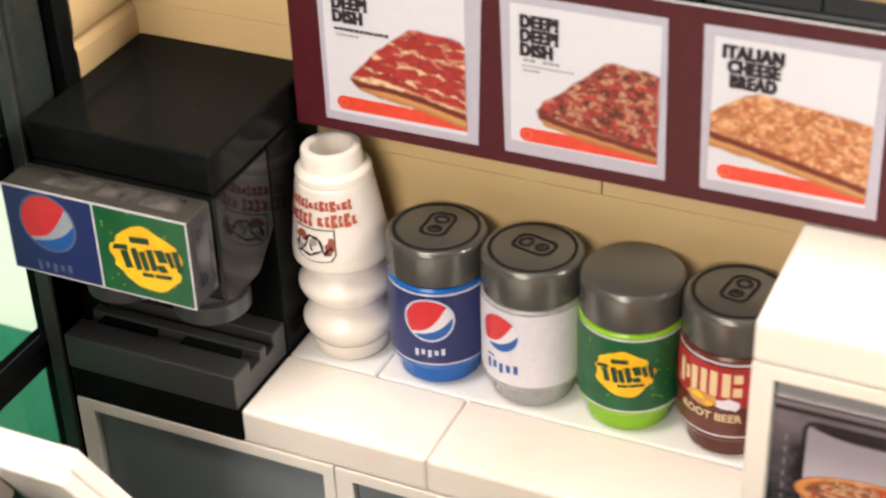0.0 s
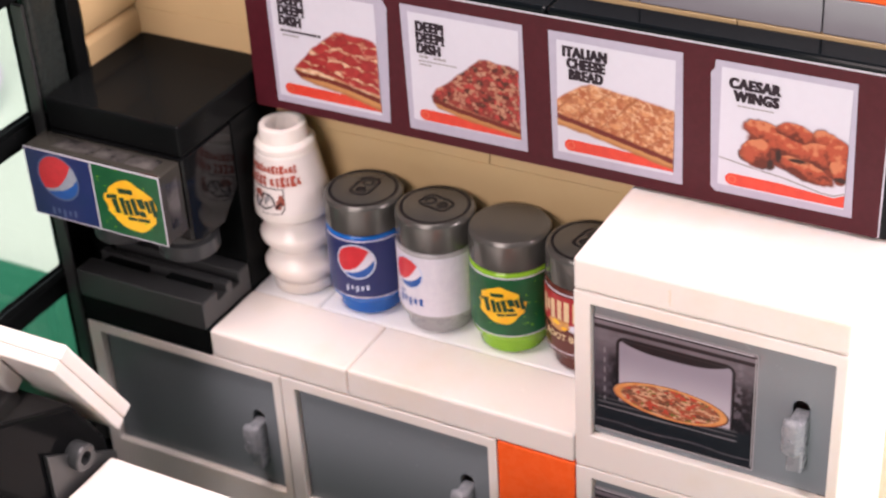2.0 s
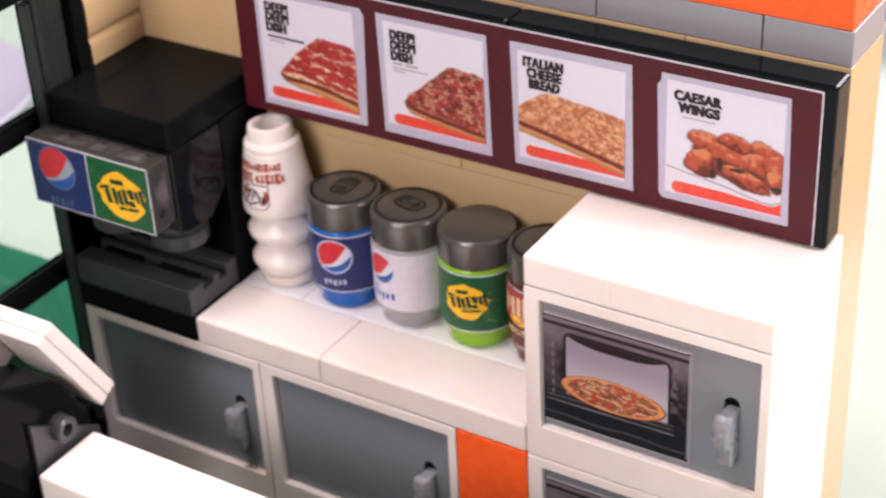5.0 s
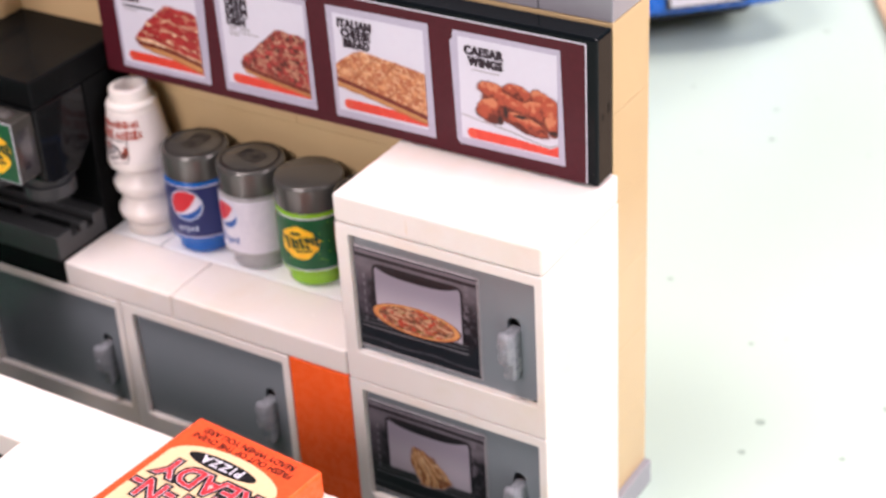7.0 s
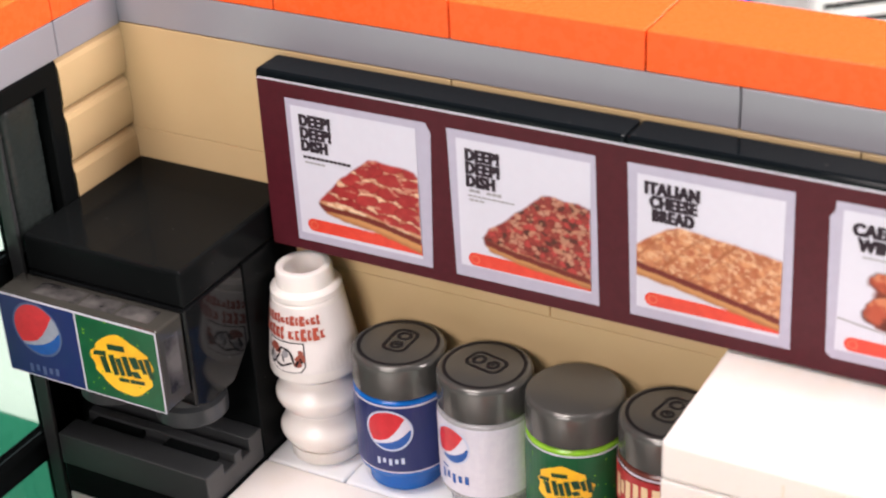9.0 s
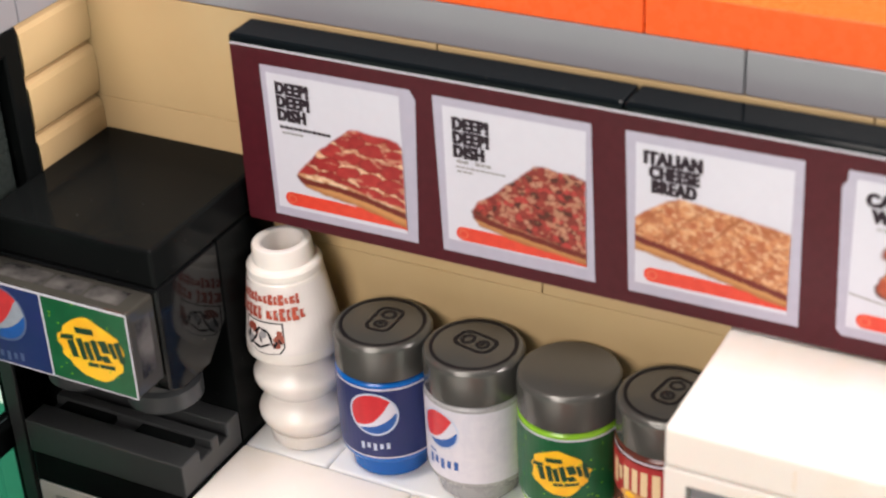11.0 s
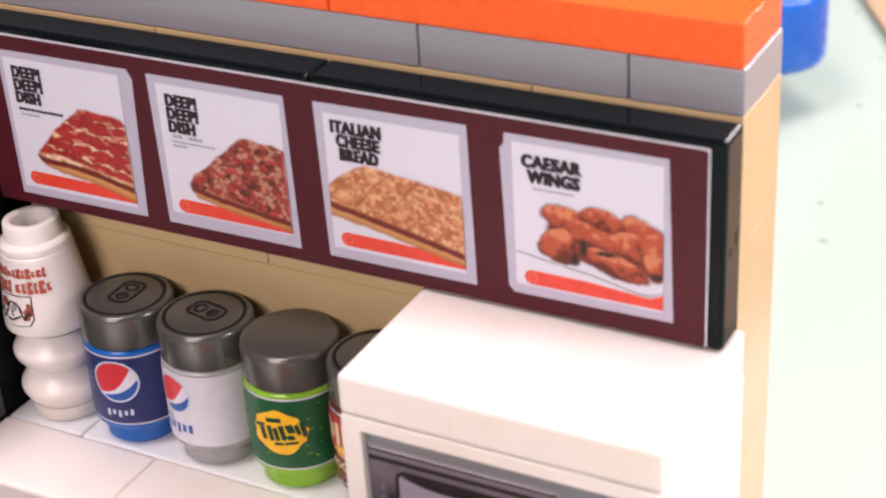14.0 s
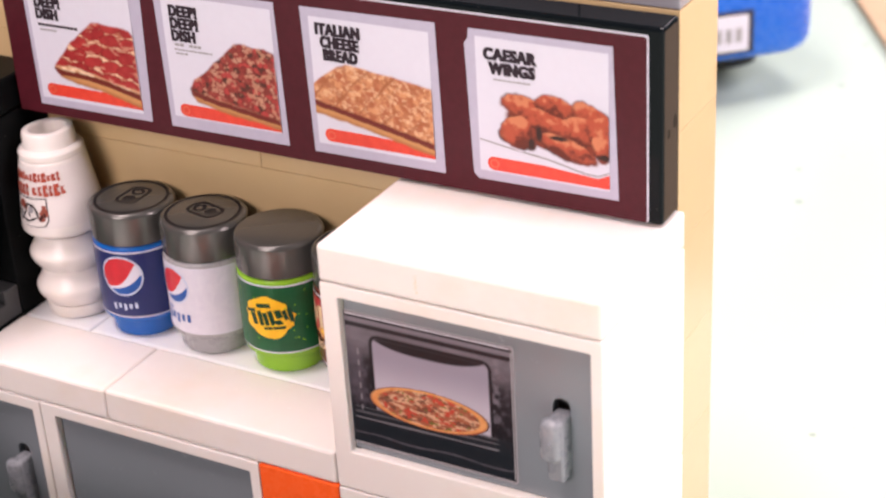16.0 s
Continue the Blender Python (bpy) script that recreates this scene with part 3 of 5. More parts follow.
def oven_view(seed):
    """Colours of the oven picture: a dark frame, a lit violet back under an arch, a rack and a glossy lower rim."""
    def paint(u, v):
        grain, smear = cloud(u, v, 0.45, seed), cloud(u * 0.35, v * 2.2, 1.2, seed + 1)
        rgb = blend((0.008, 0.008, 0.011), (0.055, 0.047, 0.060), soft(0.35, 0.85, grain))
        rgb = blend(rgb, (0.11, 0.095, 0.12), soft(2.3, 0.9, u) * soft(2.5, 6.0, v) * (0.35 + 0.4 * smear))
        rgb = blend(rgb, (0.14, 0.125, 0.15), soft(12.9, 13.2, u) * soft(13.9, 13.5, u) * soft(3.0, 7.0, v) * soft(0.35, 0.7, grain))
        rgb = blend(rgb, (0.175, 0.155, 0.18), soft(7.4, 9.6, v) * (0.45 + 0.55 * smear))
        rgb = blend(rgb, (0.20, 0.18, 0.21), soft(10.75, 11.5, v))
        rgb = blend(rgb, (0.010, 0.009, 0.012), soft(0.26, 0.12, abs(v - 10.82)))
        rgb = blend(rgb, (0.012, 0.011, 0.014), soft(0.12, 0.05, abs(v - 11.54)))
        hole = inside(u, v, rect(2.55, 12.85, 2.6, 9.95, 0.6))
        rgb = blend(rgb, (0.006, 0.006, 0.008), soft(-0.3, -0.18, hole))
        back = blend((0.27, 0.245, 0.30), (0.47, 0.43, 0.50), soft(8.8, 4.6, v) * (0.8 + 0.3 * cloud(u, v, 3.0, seed + 2)))
        rgb = blend(rgb, back, soft(-0.02, 0.12, hole))
        arch = 9.9 - 0.85 * np.clip(1 - abs((u - 7.5) / 5.1) ** 3, 0, 1)
        rgb = blend(rgb, (0.012, 0.011, 0.014), soft(-0.06, 0.08, v - arch) * soft(0.0, 0.1, hole))
        rgb = blend(rgb, (0.010, 0.014, 0.019), soft(3.6, 3.2, v + 0.25 * (grain - 0.5)))
        for line, tone in ((2.2, 0.20), (2.75, 0.11), (3.2, 0.08)):
            rgb = blend(rgb, (tone, tone * 0.95, tone * 1.05), soft(0.1, 0.03, abs(v - line - 0.012 * u)) * soft(0.4, 0.8, u) * soft(13.6, 13.2, u))
        gleam = 0.75 + 0.12 * np.sin(u * 0.85) * soft(0.0, 4.0, u)
        rgb = blend(rgb, (0.12, 0.11, 0.13), soft(0.12, 0.03, abs(v - gleam)) * (0.3 + 0.7 * smear))
        slots = soft(0.09, 0.04, abs(u - 1.25)) * soft(0.2, 0.28, abs((v / 1.05) % 1 - 0.5)) * soft(2.8, 3.2, v) * soft(9.0, 8.6, v)
        rgb = blend(rgb, (0.22, 0.21, 0.23), slots)
        return rgb, inside(u, v, rect(0.14, 14.88, -0.28, 11.86, 0.3))
    return paint


def round_pizza(u, v):
    """A pizza seen aslant: an orange crust round a crowded topping."""
    a, b = (u - 7.35) / 5.2, (v - 4.42) / 1.72
    d = np.hypot(a, b)
    grain, spot = cloud(u * 0.8, v * 1.7, 0.36, 7, 2), cloud(u * 0.8 + 40, v * 1.8, 0.38, 8, 2)
    rgb = blend((0.30, 0.095, 0.05), (0.58, 0.34, 0.21), soft(0.40, 0.62, grain))
    rgb = blend(rgb, (0.11, 0.042, 0.028), soft(0.58, 0.70, spot) * 0.85)
    rgb = blend(rgb, (0.46, 0.06, 0.035), soft(0.64, 0.74, cloud(u + 80, v * 1.8, 0.5, 9, 2)))
    rgb = blend(rgb, (0.14, 0.15, 0.03), soft(0.74, 0.8, cloud(u + 120, v * 1.8, 0.4, 12, 2)))
    rgb = blend(rgb, blend((0.56, 0.20, 0.055), (0.72, 0.36, 0.14), cloud(u, v, 0.6, 10)), soft(0.85, 0.9, d))
    rgb = blend(rgb, (0.48, 0.10, 0.03), soft(0.94, 1.0, d) * soft(0.0, -0.5, b))
    return rgb, (1 - d) * 4.0


def bread_pile(u, v):
    """Baked bread sticks fanned out on the rack."""
    outline = [(5.9, 7.2), (5.5, 6.3), (5.55, 4.4), (6.5, 2.35), (8.2, 2.45), (9.4, 2.65), (10.6, 3.7), (9.6, 5.0), (8.2, 6.5), (7.0, 6.9)]
    across = np.arctan2(u - 4.6, 10.2 - v) * 8.0 + 1.1 * cloud(u, v, 1.2, 21)
    ridge = abs(across % 1 - 0.5) * 2
    rgb = blend((0.58, 0.34, 0.16), (0.24, 0.085, 0.032), soft(0.3, 0.95, ridge))
    rgb = blend(rgb, (0.75, 0.55, 0.34), soft(0.55, 0.75, cloud(u, v, 0.5, 22)) * 0.6)
    rgb = blend(rgb, (0.16, 0.05, 0.025), soft(0.5, 0.68, cloud(u, v, 0.9, 23)) * 0.75)
    return rgb, inside(u, v, outline) + 0.6 * (cloud(u, v, 0.7, 24) - 0.45)


def oven_print(unit, seed, bread):
    """The sticker on an oven door: a dark window with a lit back, a rack and food."""
    s = on_front(0.175 * P, 0.09 * P, 1.48 * Q)
    leaf = [c for c in unit.children if c.name.startswith("door")][0]
    decal("sticker_sheet", [rect(0.02, 15.03, -0.4, 11.98, 0.3)], s, 0.02, GREY_INK, leaf, "pale cut edge of the sticker")
    photo("oven_front", 0.12, 14.93, -0.3, 11.88, oven_view(seed), s, 0.04, leaf, "dark oven window print", field=(0.3, 0.29, 0.31))
    decal("top_rail", [rect(0.35, 14.6, 11.68, 11.78)], s, 0.07, SILVER_INK, leaf, "thin pale rail", split=True)
    decal("edge_light", [rect(0.16, 0.28, 0.3, 11.5), rect(14.74, 14.84, 0.1, 11.5), rect(0.3, 14.7, -0.22, -0.12)], s, 0.075, GREY_INK, leaf, "thin pale edge", split=True)
    if bread:
        photo("bread", 5.0, 11.0, 2.0, 7.6, bread_pile, s, 0.08, leaf, "browned bread sticks", 0.08, (0.30, 0.27, 0.33))
    else:
        photo("pizza", 2.0, 12.75, 2.4, 6.4, round_pizza, s, 0.08, leaf, "round pizza with mixed topping", 0.07, (0.06, 0.05, 0.06))


oven_print(oven_high, 3, False)
oven_print(oven_low, 4, True)

# white tiles on the ovens
cover = thing("worktop", 7, 0, 12, "glossy white tile laid over the stacked ovens", "worktop")
part("tile", box(0.006, 2.994, 0.0, 1.995, 0.01, 1.0, bevel=0.0003), WHITE, cover)
nick = [(8.75 + 0.14 * math.sin(2.2 * k), 0.75 + 0.17 * k) for k in range(10)]
decal("nick", [[a, b, (b[0] + 0.07, b[1]), (a[0] + 0.07, a[1])] for a, b in zip(nick, nick[1:])], on_front(0, 0, 0), 0.01, CREAM_INK, cover, "hair-thin curved scratch")

# orange panel between cabinet and ovens
filler = thing("filler_brick", 6, 0, 0, "plain orange filler bricks beside the ovens", "brick")
part("brick", box(0.006, 0.994, 0.0, 1.99, 0.02, 5.98), ORANGE, filler)

# worktop: front tiles and the row behind that carries the cans
worktop = thing("worktop", 2, 0, 6, "warm white counter tiles in front of the cans", "worktop")
part("tile", box(0.006, 2 - G, 0.0, 1 - G, 0.01, 1.0, bevel=0.0003), WHITE, worktop)
part("tile", box(2 + G, 4.99, 0.0, 1 - G, 0.01, 1.0, bevel=0.0003), WHITE, worktop)
part("plate", box(0.006, 1 - G, 1 + G, 1.99, 0.01, 0.985, bevel=0.0003), COLD_WHITE, worktop)
part("plate", box(1 + G, 4.99, 1 + G, 1.99, 0.01, 0.985, bevel=0.0003), COLD_WHITE, worktop, "cool white plate")


# ---- cups and cans ----
def globe(parent, s, u, v, r, white=PAPER, lift=0.1, step=0.45, rim=PALE_INK):
    """A round emblem in three wavy bands, as plain shapes."""
    edge = lambda x: math.sqrt(max(0.0, r * r - (x - u) ** 2))
    up = lambda x: v + r * float(curve((x - u) / r, (-1, -0.66), (-0.75, -0.62), (-0.4, -0.57), (-0.07, -0.43), (0.2, -0.16), (0.42, 0.14), (0.7, 0.6), (1, 0.9)))
    dn = lambda x: v + r * float(curve((x - u) / r, (-1, -0.8), (-0.6, -0.74), (-0.2, -0.67), (0.15, -0.56), (0.45, -0.4), (0.7, -0.2), (0.98, 0.12)))
    top = lambda x: v + edge(x)
    bot = lambda x: v - edge(x)
    cl = lambda f: (lambda x: min(max(f(x), bot(x)), top(x)))
    decal("emblem_rim", ring(u, v, r * 1.06, r * 1.06, r * 0.09), s, lift + 0.03, rim, parent, "", step)
    decal("emblem_white", between(u - r, u + r, cl(dn), cl(up), 24), s, lift, white, parent, "", step)
    decal("emblem_red", between(u - r, u + r, cl(up), top, 24), s, lift, LOGO_RED, parent, "red band of a round emblem", step)
    decal("emblem_blue", between(u - r, u + r, bot, cl(dn), 24), s, lift, LOGO_BLUE, parent, "blue band of a round emblem", step)


def lime_badge(parent, s, u, v, k, seed, lift=0.1, step=0.45):
    """A yellow splash with dark bars in place of lettering, on flecked green."""
    rng = random.Random(seed)
    edge = [(u + 1.95 * k * (1 + 0.05 * math.sin(5 * a + seed) + 0.04 * math.sin(11 * a) + rng.uniform(-0.04, 0.04)) * math.cos(a), v + 1.7 * k * (1 + 0.05 * math.sin(4 * a + 1) + 0.03 * math.sin(9 * a)) * math.sin(a)) for a in [2 * math.pi * i / 48 for i in range(48)]]
    decal("badge", [edge], s, lift, YELLOW_INK, parent, "yellow splash", step)
    # heavy slanted blocks in place of the lettering, joined by a bar along their heads
    def block(*pts):
        return [(u + k * a, v + k * (b + 0.10 * a)) for a, b in pts]
    bars = [block((-1.85, 0.40), (-1.0, 0.44), (-0.98, 0.74), (-1.75, 0.68))]
    for a, wide, low, high in ((-1.45, 0.42, -0.6, 0.42), (-0.86, 0.36, -0.66, 0.6), (-0.42, 0.34, -0.64, 0.45), (0.0, 0.36, -0.6, 0.62), (0.46, 0.5, -0.62, -0.2), (0.46, 0.5, -0.08, 0.66), (1.06, 0.3, -0.3, 0.6), (1.44, 0.34, -0.52, 0.7)):
        bars.append(block((a + 0.24, low), (a + wide + 0.2, low + 0.05), (a + wide, high), (a, high - 0.06)))
    bars += [block((-0.8, 0.86), (0.3, 0.86), (0.24, 1.2), (-0.84, 1.2)), block((-0.35, -0.98), (0.3, -0.98), (0.3, -0.76), (-0.35, -0.76)), block((0.38, -0.98), (1.3, -0.98), (1.3, -0.76), (0.38, -0.76))]
    decal("badge_bar", bars, s, lift + 0.03, DARK_GREEN_INK, parent, "dark green bars", step, split=True)


def can(x, body, sheet, label, face, tab_turn, mark):
    rng = random.Random(int(x * 10))
    ob = thing("soda_can", x, 1.5, 6.985, label, "can", "cans on the counter")
    smooth(part("body", lathe([(0, 0), (3.05, 0), (3.2, 0.15), (3.25, 1.55), (3.9, 1.95), (4.0, 2.15), (4.0, 9.35), (3.85, 9.55), (0, 9.56)], 64), body, ob), 35)
    lid = smooth(part("lid", lathe([(0, 9.62), (3.88, 9.62), (3.99, 9.74), (3.99, 12.3), (3.97, 12.45), (3.91, 12.58), (3.81, 12.69), (3.7, 12.76), (3.55, 12.8), (0, 12.8)], 64), LID_METAL, ob, "metallic grey lid"), 35)
    s = on_can(4.0, face)
    paper = decal("wrap", [rect(-6.6, 6.6, 2.45, 9.15)], s, 0.04, PAPER, ob, "white edge of the paper wrap", 0.45)
    decal("print", [rect(-6.55, 6.55, 2.6, 9.0)], s, 0.07, sheet, paper, "", 0.45)
    if tab_turn is not None:
        top = on_top(0, 0, 0.0128)
        decal("rim_line", ring(0, 0, 3.45, 3.45, 0.3, 56), top, 0.02, INK, lid, "printed black ring")
        c, q = math.cos(radians(tab_turn)), math.sin(radians(tab_turn))
        rot = lambda pts: [(a * c - b * q, a * q + b * c + 0.35) for a, b in pts]
        outer, inner = rect(-1.15, 1.15, -1.75, 1.75, 0.8, 6), rect(-0.85, 0.85, -1.45, 1.45, 0.58, 6)
        loop = [[outer[i], outer[(i + 1) % len(outer)], inner[(i + 1) % len(inner)], inner[i]] for i in range(len(outer))]
        decal("tab_line", [rot(f) for f in loop + ring(0, 0.72, 0.68, 0.6, 0.3, 20) + ring(0, -0.68, 0.6, 0.56, 0.28, 20) + [rect(-0.22, 0.22, -0.78, -0.5)]], top, 0.03, INK, lid, "printed pull tab")
    mark(paper, s, rng)
    return ob


def blue_mark(p, s, rng):
    globe(p, s, -1.05, 6.75, 1.9)
    decal("name_bar", [rect(-2.25 + 0.52 * i, -1.98 + 0.52 * i, 3.45 - 0.2 * (i in (0, 2)), 3.92 + 0.12 * (i == 4)) for i in range(5)], s, 0.1, PALE_INK, p, "pale bar", 0.45, split=True)


def pale_mark(p, s, rng):
    globe(p, s, -0.7, 7.1, 1.68)
    decal("name_bar", [rect(-1.95 + 0.62 * i, -1.6 + 0.62 * i, 3.62 - 0.25 * (i in (0, 2)), 4.3 + 0.12 * (i == 4)) for i in range(5)] + [rect(-1.95, -1.2, 4.6, 4.78)], s, 0.1, LOGO_BLUE, p, "blue bar", 0.45, split=True)


def green_mark(p, s, rng):
    lime_badge(p, s, -1.19, 6.0, 1.17, 8)
    decal("green_fleck", [blob(rng, rng.uniform(-5, 5), rng.uniform(3.4, 8.6), 0.09, 0.07, 6) for _ in range(30)], s, 0.1, LIME, p, "", 0.45, stack=True)


def brown_mark(p, s, rng):
    decal("upper_field", [rect(-6.5, 6.5, 5.3, 8.85)], s, 0.09, DEEP_RED, p, "deep red upper field", 0.45)
    # cream strokes of uneven height and width stand for the name
    bars = [rect(a, a + wide, low, high) for a, wide, low, high in ((-2.9, 0.55, 5.95, 8.1), (-2.15, 0.4, 6.6, 7.8), (-1.55, 0.55, 5.95, 8.15), (-0.7, 0.5, 6.15, 8.3), (0.05, 0.55, 6.15, 8.35), (0.95, 0.6, 6.2, 8.35), (1.75, 0.65, 6.3, 7.1), (1.75, 0.65, 7.5, 8.3), (3.1, 0.6, 6.2, 8.2))]
    decal("name_bar", bars, s, 0.12, CREAM_INK, p, "cream bars", 0.45, split=True)
    decal("mug_shape", [blob(rng, -0.5, 5.6, 1.3, 0.62, 16, 0.16)], s, 0.14, CRUST, p, "golden shape", 0.45)
    decal("mug_gleam", [blob(rng, -0.9, 5.75, 0.5, 0.25, 10, 0.2), blob(rng, 0.1, 5.35, 0.3, 0.2, 10, 0.2)], s, 0.15, YELLOW_INK, p, "yellow gleam", 0.45, stack=True)
    decal("foam_shape", [blob(rng, 1.5, 5.55, 0.95, 0.5, 12, 0.2)], s, 0.155, PAPER, p, "white foam", 0.45)
    writing("writing", "ROOT BEER", 0.95, -2.3, 3.95, s, 0.12, CREAM_INK, p, 0.02, 0.95, step=0.45)


can(3.5, BLUE, NAVY_INK, "blue toy can with a navy wrap and a round emblem", -62, 0, blue_mark)
can(4.5, SILVER_GREY, SILVER_INK, "grey toy can with a pale silver wrap and a round emblem", -98, 78, pale_mark)
can(5.5, LIME, GREEN_INK, "lime toy can with a green wrap and a plain lid", -62, None, green_mark)
can(6.5, BROWN, BROWN, "brown toy can with a red and brown wrap", -100, -10, brown_mark)


def cup_stack():
    ob = thing("cup_stack", 2.5, 1.5, 6.985, "stack of upturned white toy cups with a printed paper wrap", "cups")
    ob.matrix_world = ob.matrix_world @ pose(0, 0, 0, 0, -2.4, 0)
    smooth(part("cup_foot", lathe([(0, 0.0), (3.05, 0.0), (3.16, 0.1), (3.2, 1.2), (0, 1.21)], 56), WHITE, ob), 50)
    for k in range(2):
        b = 3.5 * k - 0.4
        smooth(part("cup_ring", lathe([(0, b + 1.62), (3.0, b + 1.62), (3.1, b + 1.72), (3.4, b + 2.1), (3.7, b + 2.55), (3.84, b + 2.95), (3.87, b + 3.25), (3.82, b + 3.5), (3.66, b + 3.75), (3.35, b + 4.2), (3.1, b + 4.65), (3.0, b + 5.11), (0, b + 5.12)], 56), WHITE, ob), 36)
    smooth(part("cup", lathe([(0, 8.24), (2.85, 8.24), (2.87, 8.7), (3.5, 8.72), (3.83, 8.8), (3.97, 8.98), (4.02, 9.3), (3.08, 15.75), (3.0, 15.82), (2.96, 15.95), (3.06, 16.05), (3.04, 16.5), (2.84, 16.75), (2.48, 16.84), (2.4, 18.15), (2.32, 18.32), (2.16, 18.38), (1.78, 18.36), (1.66, 18.2), (1.6, 15.2), (0, 15.2)], 64), WHITE, ob), 28)
    def s(u, h, lift):
        r = 3.975 - (h - 9.5) * 0.143
        a = radians(-80) + u / 3.6
        return ((r + lift) * math.cos(a) / 1000, (r + lift) * math.sin(a) / 1000, h / 1000)
    paper = decal("wrap", [rect(-6.2, 6.2, 9.85, 15.55)], s, 0.05, WRAP_INK, ob, "white paper wrap", 0.45)
    rng = random.Random(11)
    # two lines of print, upside down, as close strokes hung from a thick line
    bars = []
    for low, high, wide, gap, first, last in ((14.32, 15.02, 0.44, 0.1, -4.6, 2.9), (12.98, 13.92, 0.48, 0.13, -4.6, 2.9)):
        u, n = first, 0
        while u + wide <= last + 1e-6:
            w = wide * (0.75, 1.0, 0.6, 1.1)[n % 4]
            tall = (0.0, 0.12, -0.16, -0.05, 0.1)[n % 5]
            bars += [rect(u, u + w, low - 0.5 * tall, low + 0.3), rect(u, u + 0.62 * w, low + 0.3, high - 0.24), rect(u + 0.05 * w, u + w, high - 0.24, high + tall)]
            u, n = u + w + gap + (0.35 if n == 6 and low < 13 else 0.0), n + 1
    decal("print_bar", bars, s, 0.09, CUP_INK, paper, "brick-red bar", 0.3, split=True)
    shield = [(-3.0, 12.72), (0.78, 12.72), (0.78, 10.6), (0.4, 10.05), (-0.5, 9.92), (-1.4, 9.9), (-2.4, 10.15), (-3.0, 10.75)]
    mid = lambda pts, k: [(-1.1 + (a + 1.1) * k, 11.2 + (b - 11.2) * k) for a, b in pts]
    decal("shield_line", [shield], s, 0.08, INK, paper, "shield outline", 0.3)
    decal("shield_field", [mid(shield, 0.94)], s, 0.1, WRAP_INK, paper, "", 0.3)
    decal("shield_patch", [blob(rng, -2.2, 12.0, 0.6, 0.36, 9, 0.2, 0.3), blob(rng, -1.8, 11.75, 0.35, 0.3, 8, 0.2), blob(rng, 0.3, 11.3, 0.42, 0.55, 9, 0.25, -0.4), blob(rng, 0.45, 11.8, 0.25, 0.3, 8, 0.25), blob(rng, 0.15, 10.75, 0.35, 0.25, 8, 0.2)], s, 0.12, SHIELD_INK, paper, "orange-brown patches", 0.3, stack=True)
    decal("shield_shade", [blob(rng, -2.3, 11.0, 0.42, 0.5, 10, 0.2, 0.4), blob(rng, -1.0, 11.6, 0.3, 0.55, 10, 0.25, -0.5)], s, 0.125, GREY_INK, paper, "grey shading", 0.3, stack=True)
    strokes = [(-1.55, 11.9, 0.12, 0.5, -0.7), (-0.9, 12.0, 0.5, 0.12, -0.3), (-0.35, 11.4, 0.12, 0.6, 0.35), (-0.75, 10.7, 0.5, 0.11, 0.5), (-1.5, 10.5, 0.5, 0.12, -0.2), (-2.5, 11.3, 0.14, 0.45, -0.2), (-1.75, 11.2, 0.1, 0.5, -0.5), (-2.2, 10.6, 0.3, 0.12, 0.6), (-1.2, 11.1, 0.1, 0.35, 0.4), (0.1, 10.9, 0.1, 0.4, -0.5), (0.45, 11.15, 0.1, 0.3, 0.3)]
    decal("shield_stroke", [blob(rng, a, b, c, d, 9, 0.25, e) for a, b, c, d, e in strokes], s, 0.14, INK, paper, "black strokes", 0.3, stack=True)


cup_stack()

# ---- drink dispenser ----
disp = thing("drink_dispenser", 0, 0, 6, "glossy black drink dispenser with a clear printed sign", "dispenser")
part("base", box(0.006, 1.994, 0.0, 1.99, 0.01, 0.99), BLACK, disp)
part("tower", box(0.006, 1.994, 1.0 + G, 1.99, 1.0, 7.1), BLACK, disp)
part("head", prism([(-0.0, 13.6), (-0.0, 22.7), (7.95, 22.7), (7.95, 15.6), (5.2, 12.9), (1.4, 12.9)], "x", 0.05, 15.95, 0.0002), HEAD_BLACK, disp, "glossy black head with a cut lower edge")
part("top_tile", box(0.006, 1.994, 0.0, 1.994, 7.12, 8.15, bevel=0.0003), BLACK, disp, "shiny black top tile with dust")
for cx in (0.5, 1.5):
    smooth(part("nozzle", lathe([(0, 9.7), (2.9, 9.7), (3.1, 9.9), (3.1, 11.4), (2.6, 11.6), (2.6, 12.88), (0, 12.88)], 40, None, cx * P, 0.5 * P), NOZZLE_GREY, disp, "grey round nozzle"), 40)
groove = [(-0.2, 3.25), (7.95, 3.25), (7.95, 6.4), (6.1, 6.4), (6.1, 5.1), (4.9, 5.1), (4.9, 6.2), (3.9, 6.2), (3.9, 5.35), (2.3, 5.35), (2.3, 6.4), (-0.2, 6.4)]
tray = part("drip_tray", prism(groove, "x", 0.1, 15.9, 0.00012), DARK_GREY, disp, "dark grey grooved drip tray")
for a in (0.16, 1.14):
    part("tray_slot", box(a, a + 0.64, 0.34, 0.4895, 1.66, 1.86, bevel=0), BLACK, tray, "dark slot")
SX0, SX1, SZ0, SZ1 = -0.055, 1.957, 4.67, 7.04
sign = part("sign_block", box(SX0, SX1, -0.42, -0.004, SZ0, SZ1, bevel=0.00022), BLOCK_CLEAR, disp, "clear plastic sign block")
# opaque dark panels with pale streaks paint the shade and gleams inside the block
part("block_hollow", box(SX1 - 0.01, SX1 + 0.003, -0.32, -0.10, SZ0 + 0.42, SZ1 - 0.38, bevel=0.00005), BLOCK_DARK, sign, "dark panel on the end, painted as the hollow inside")
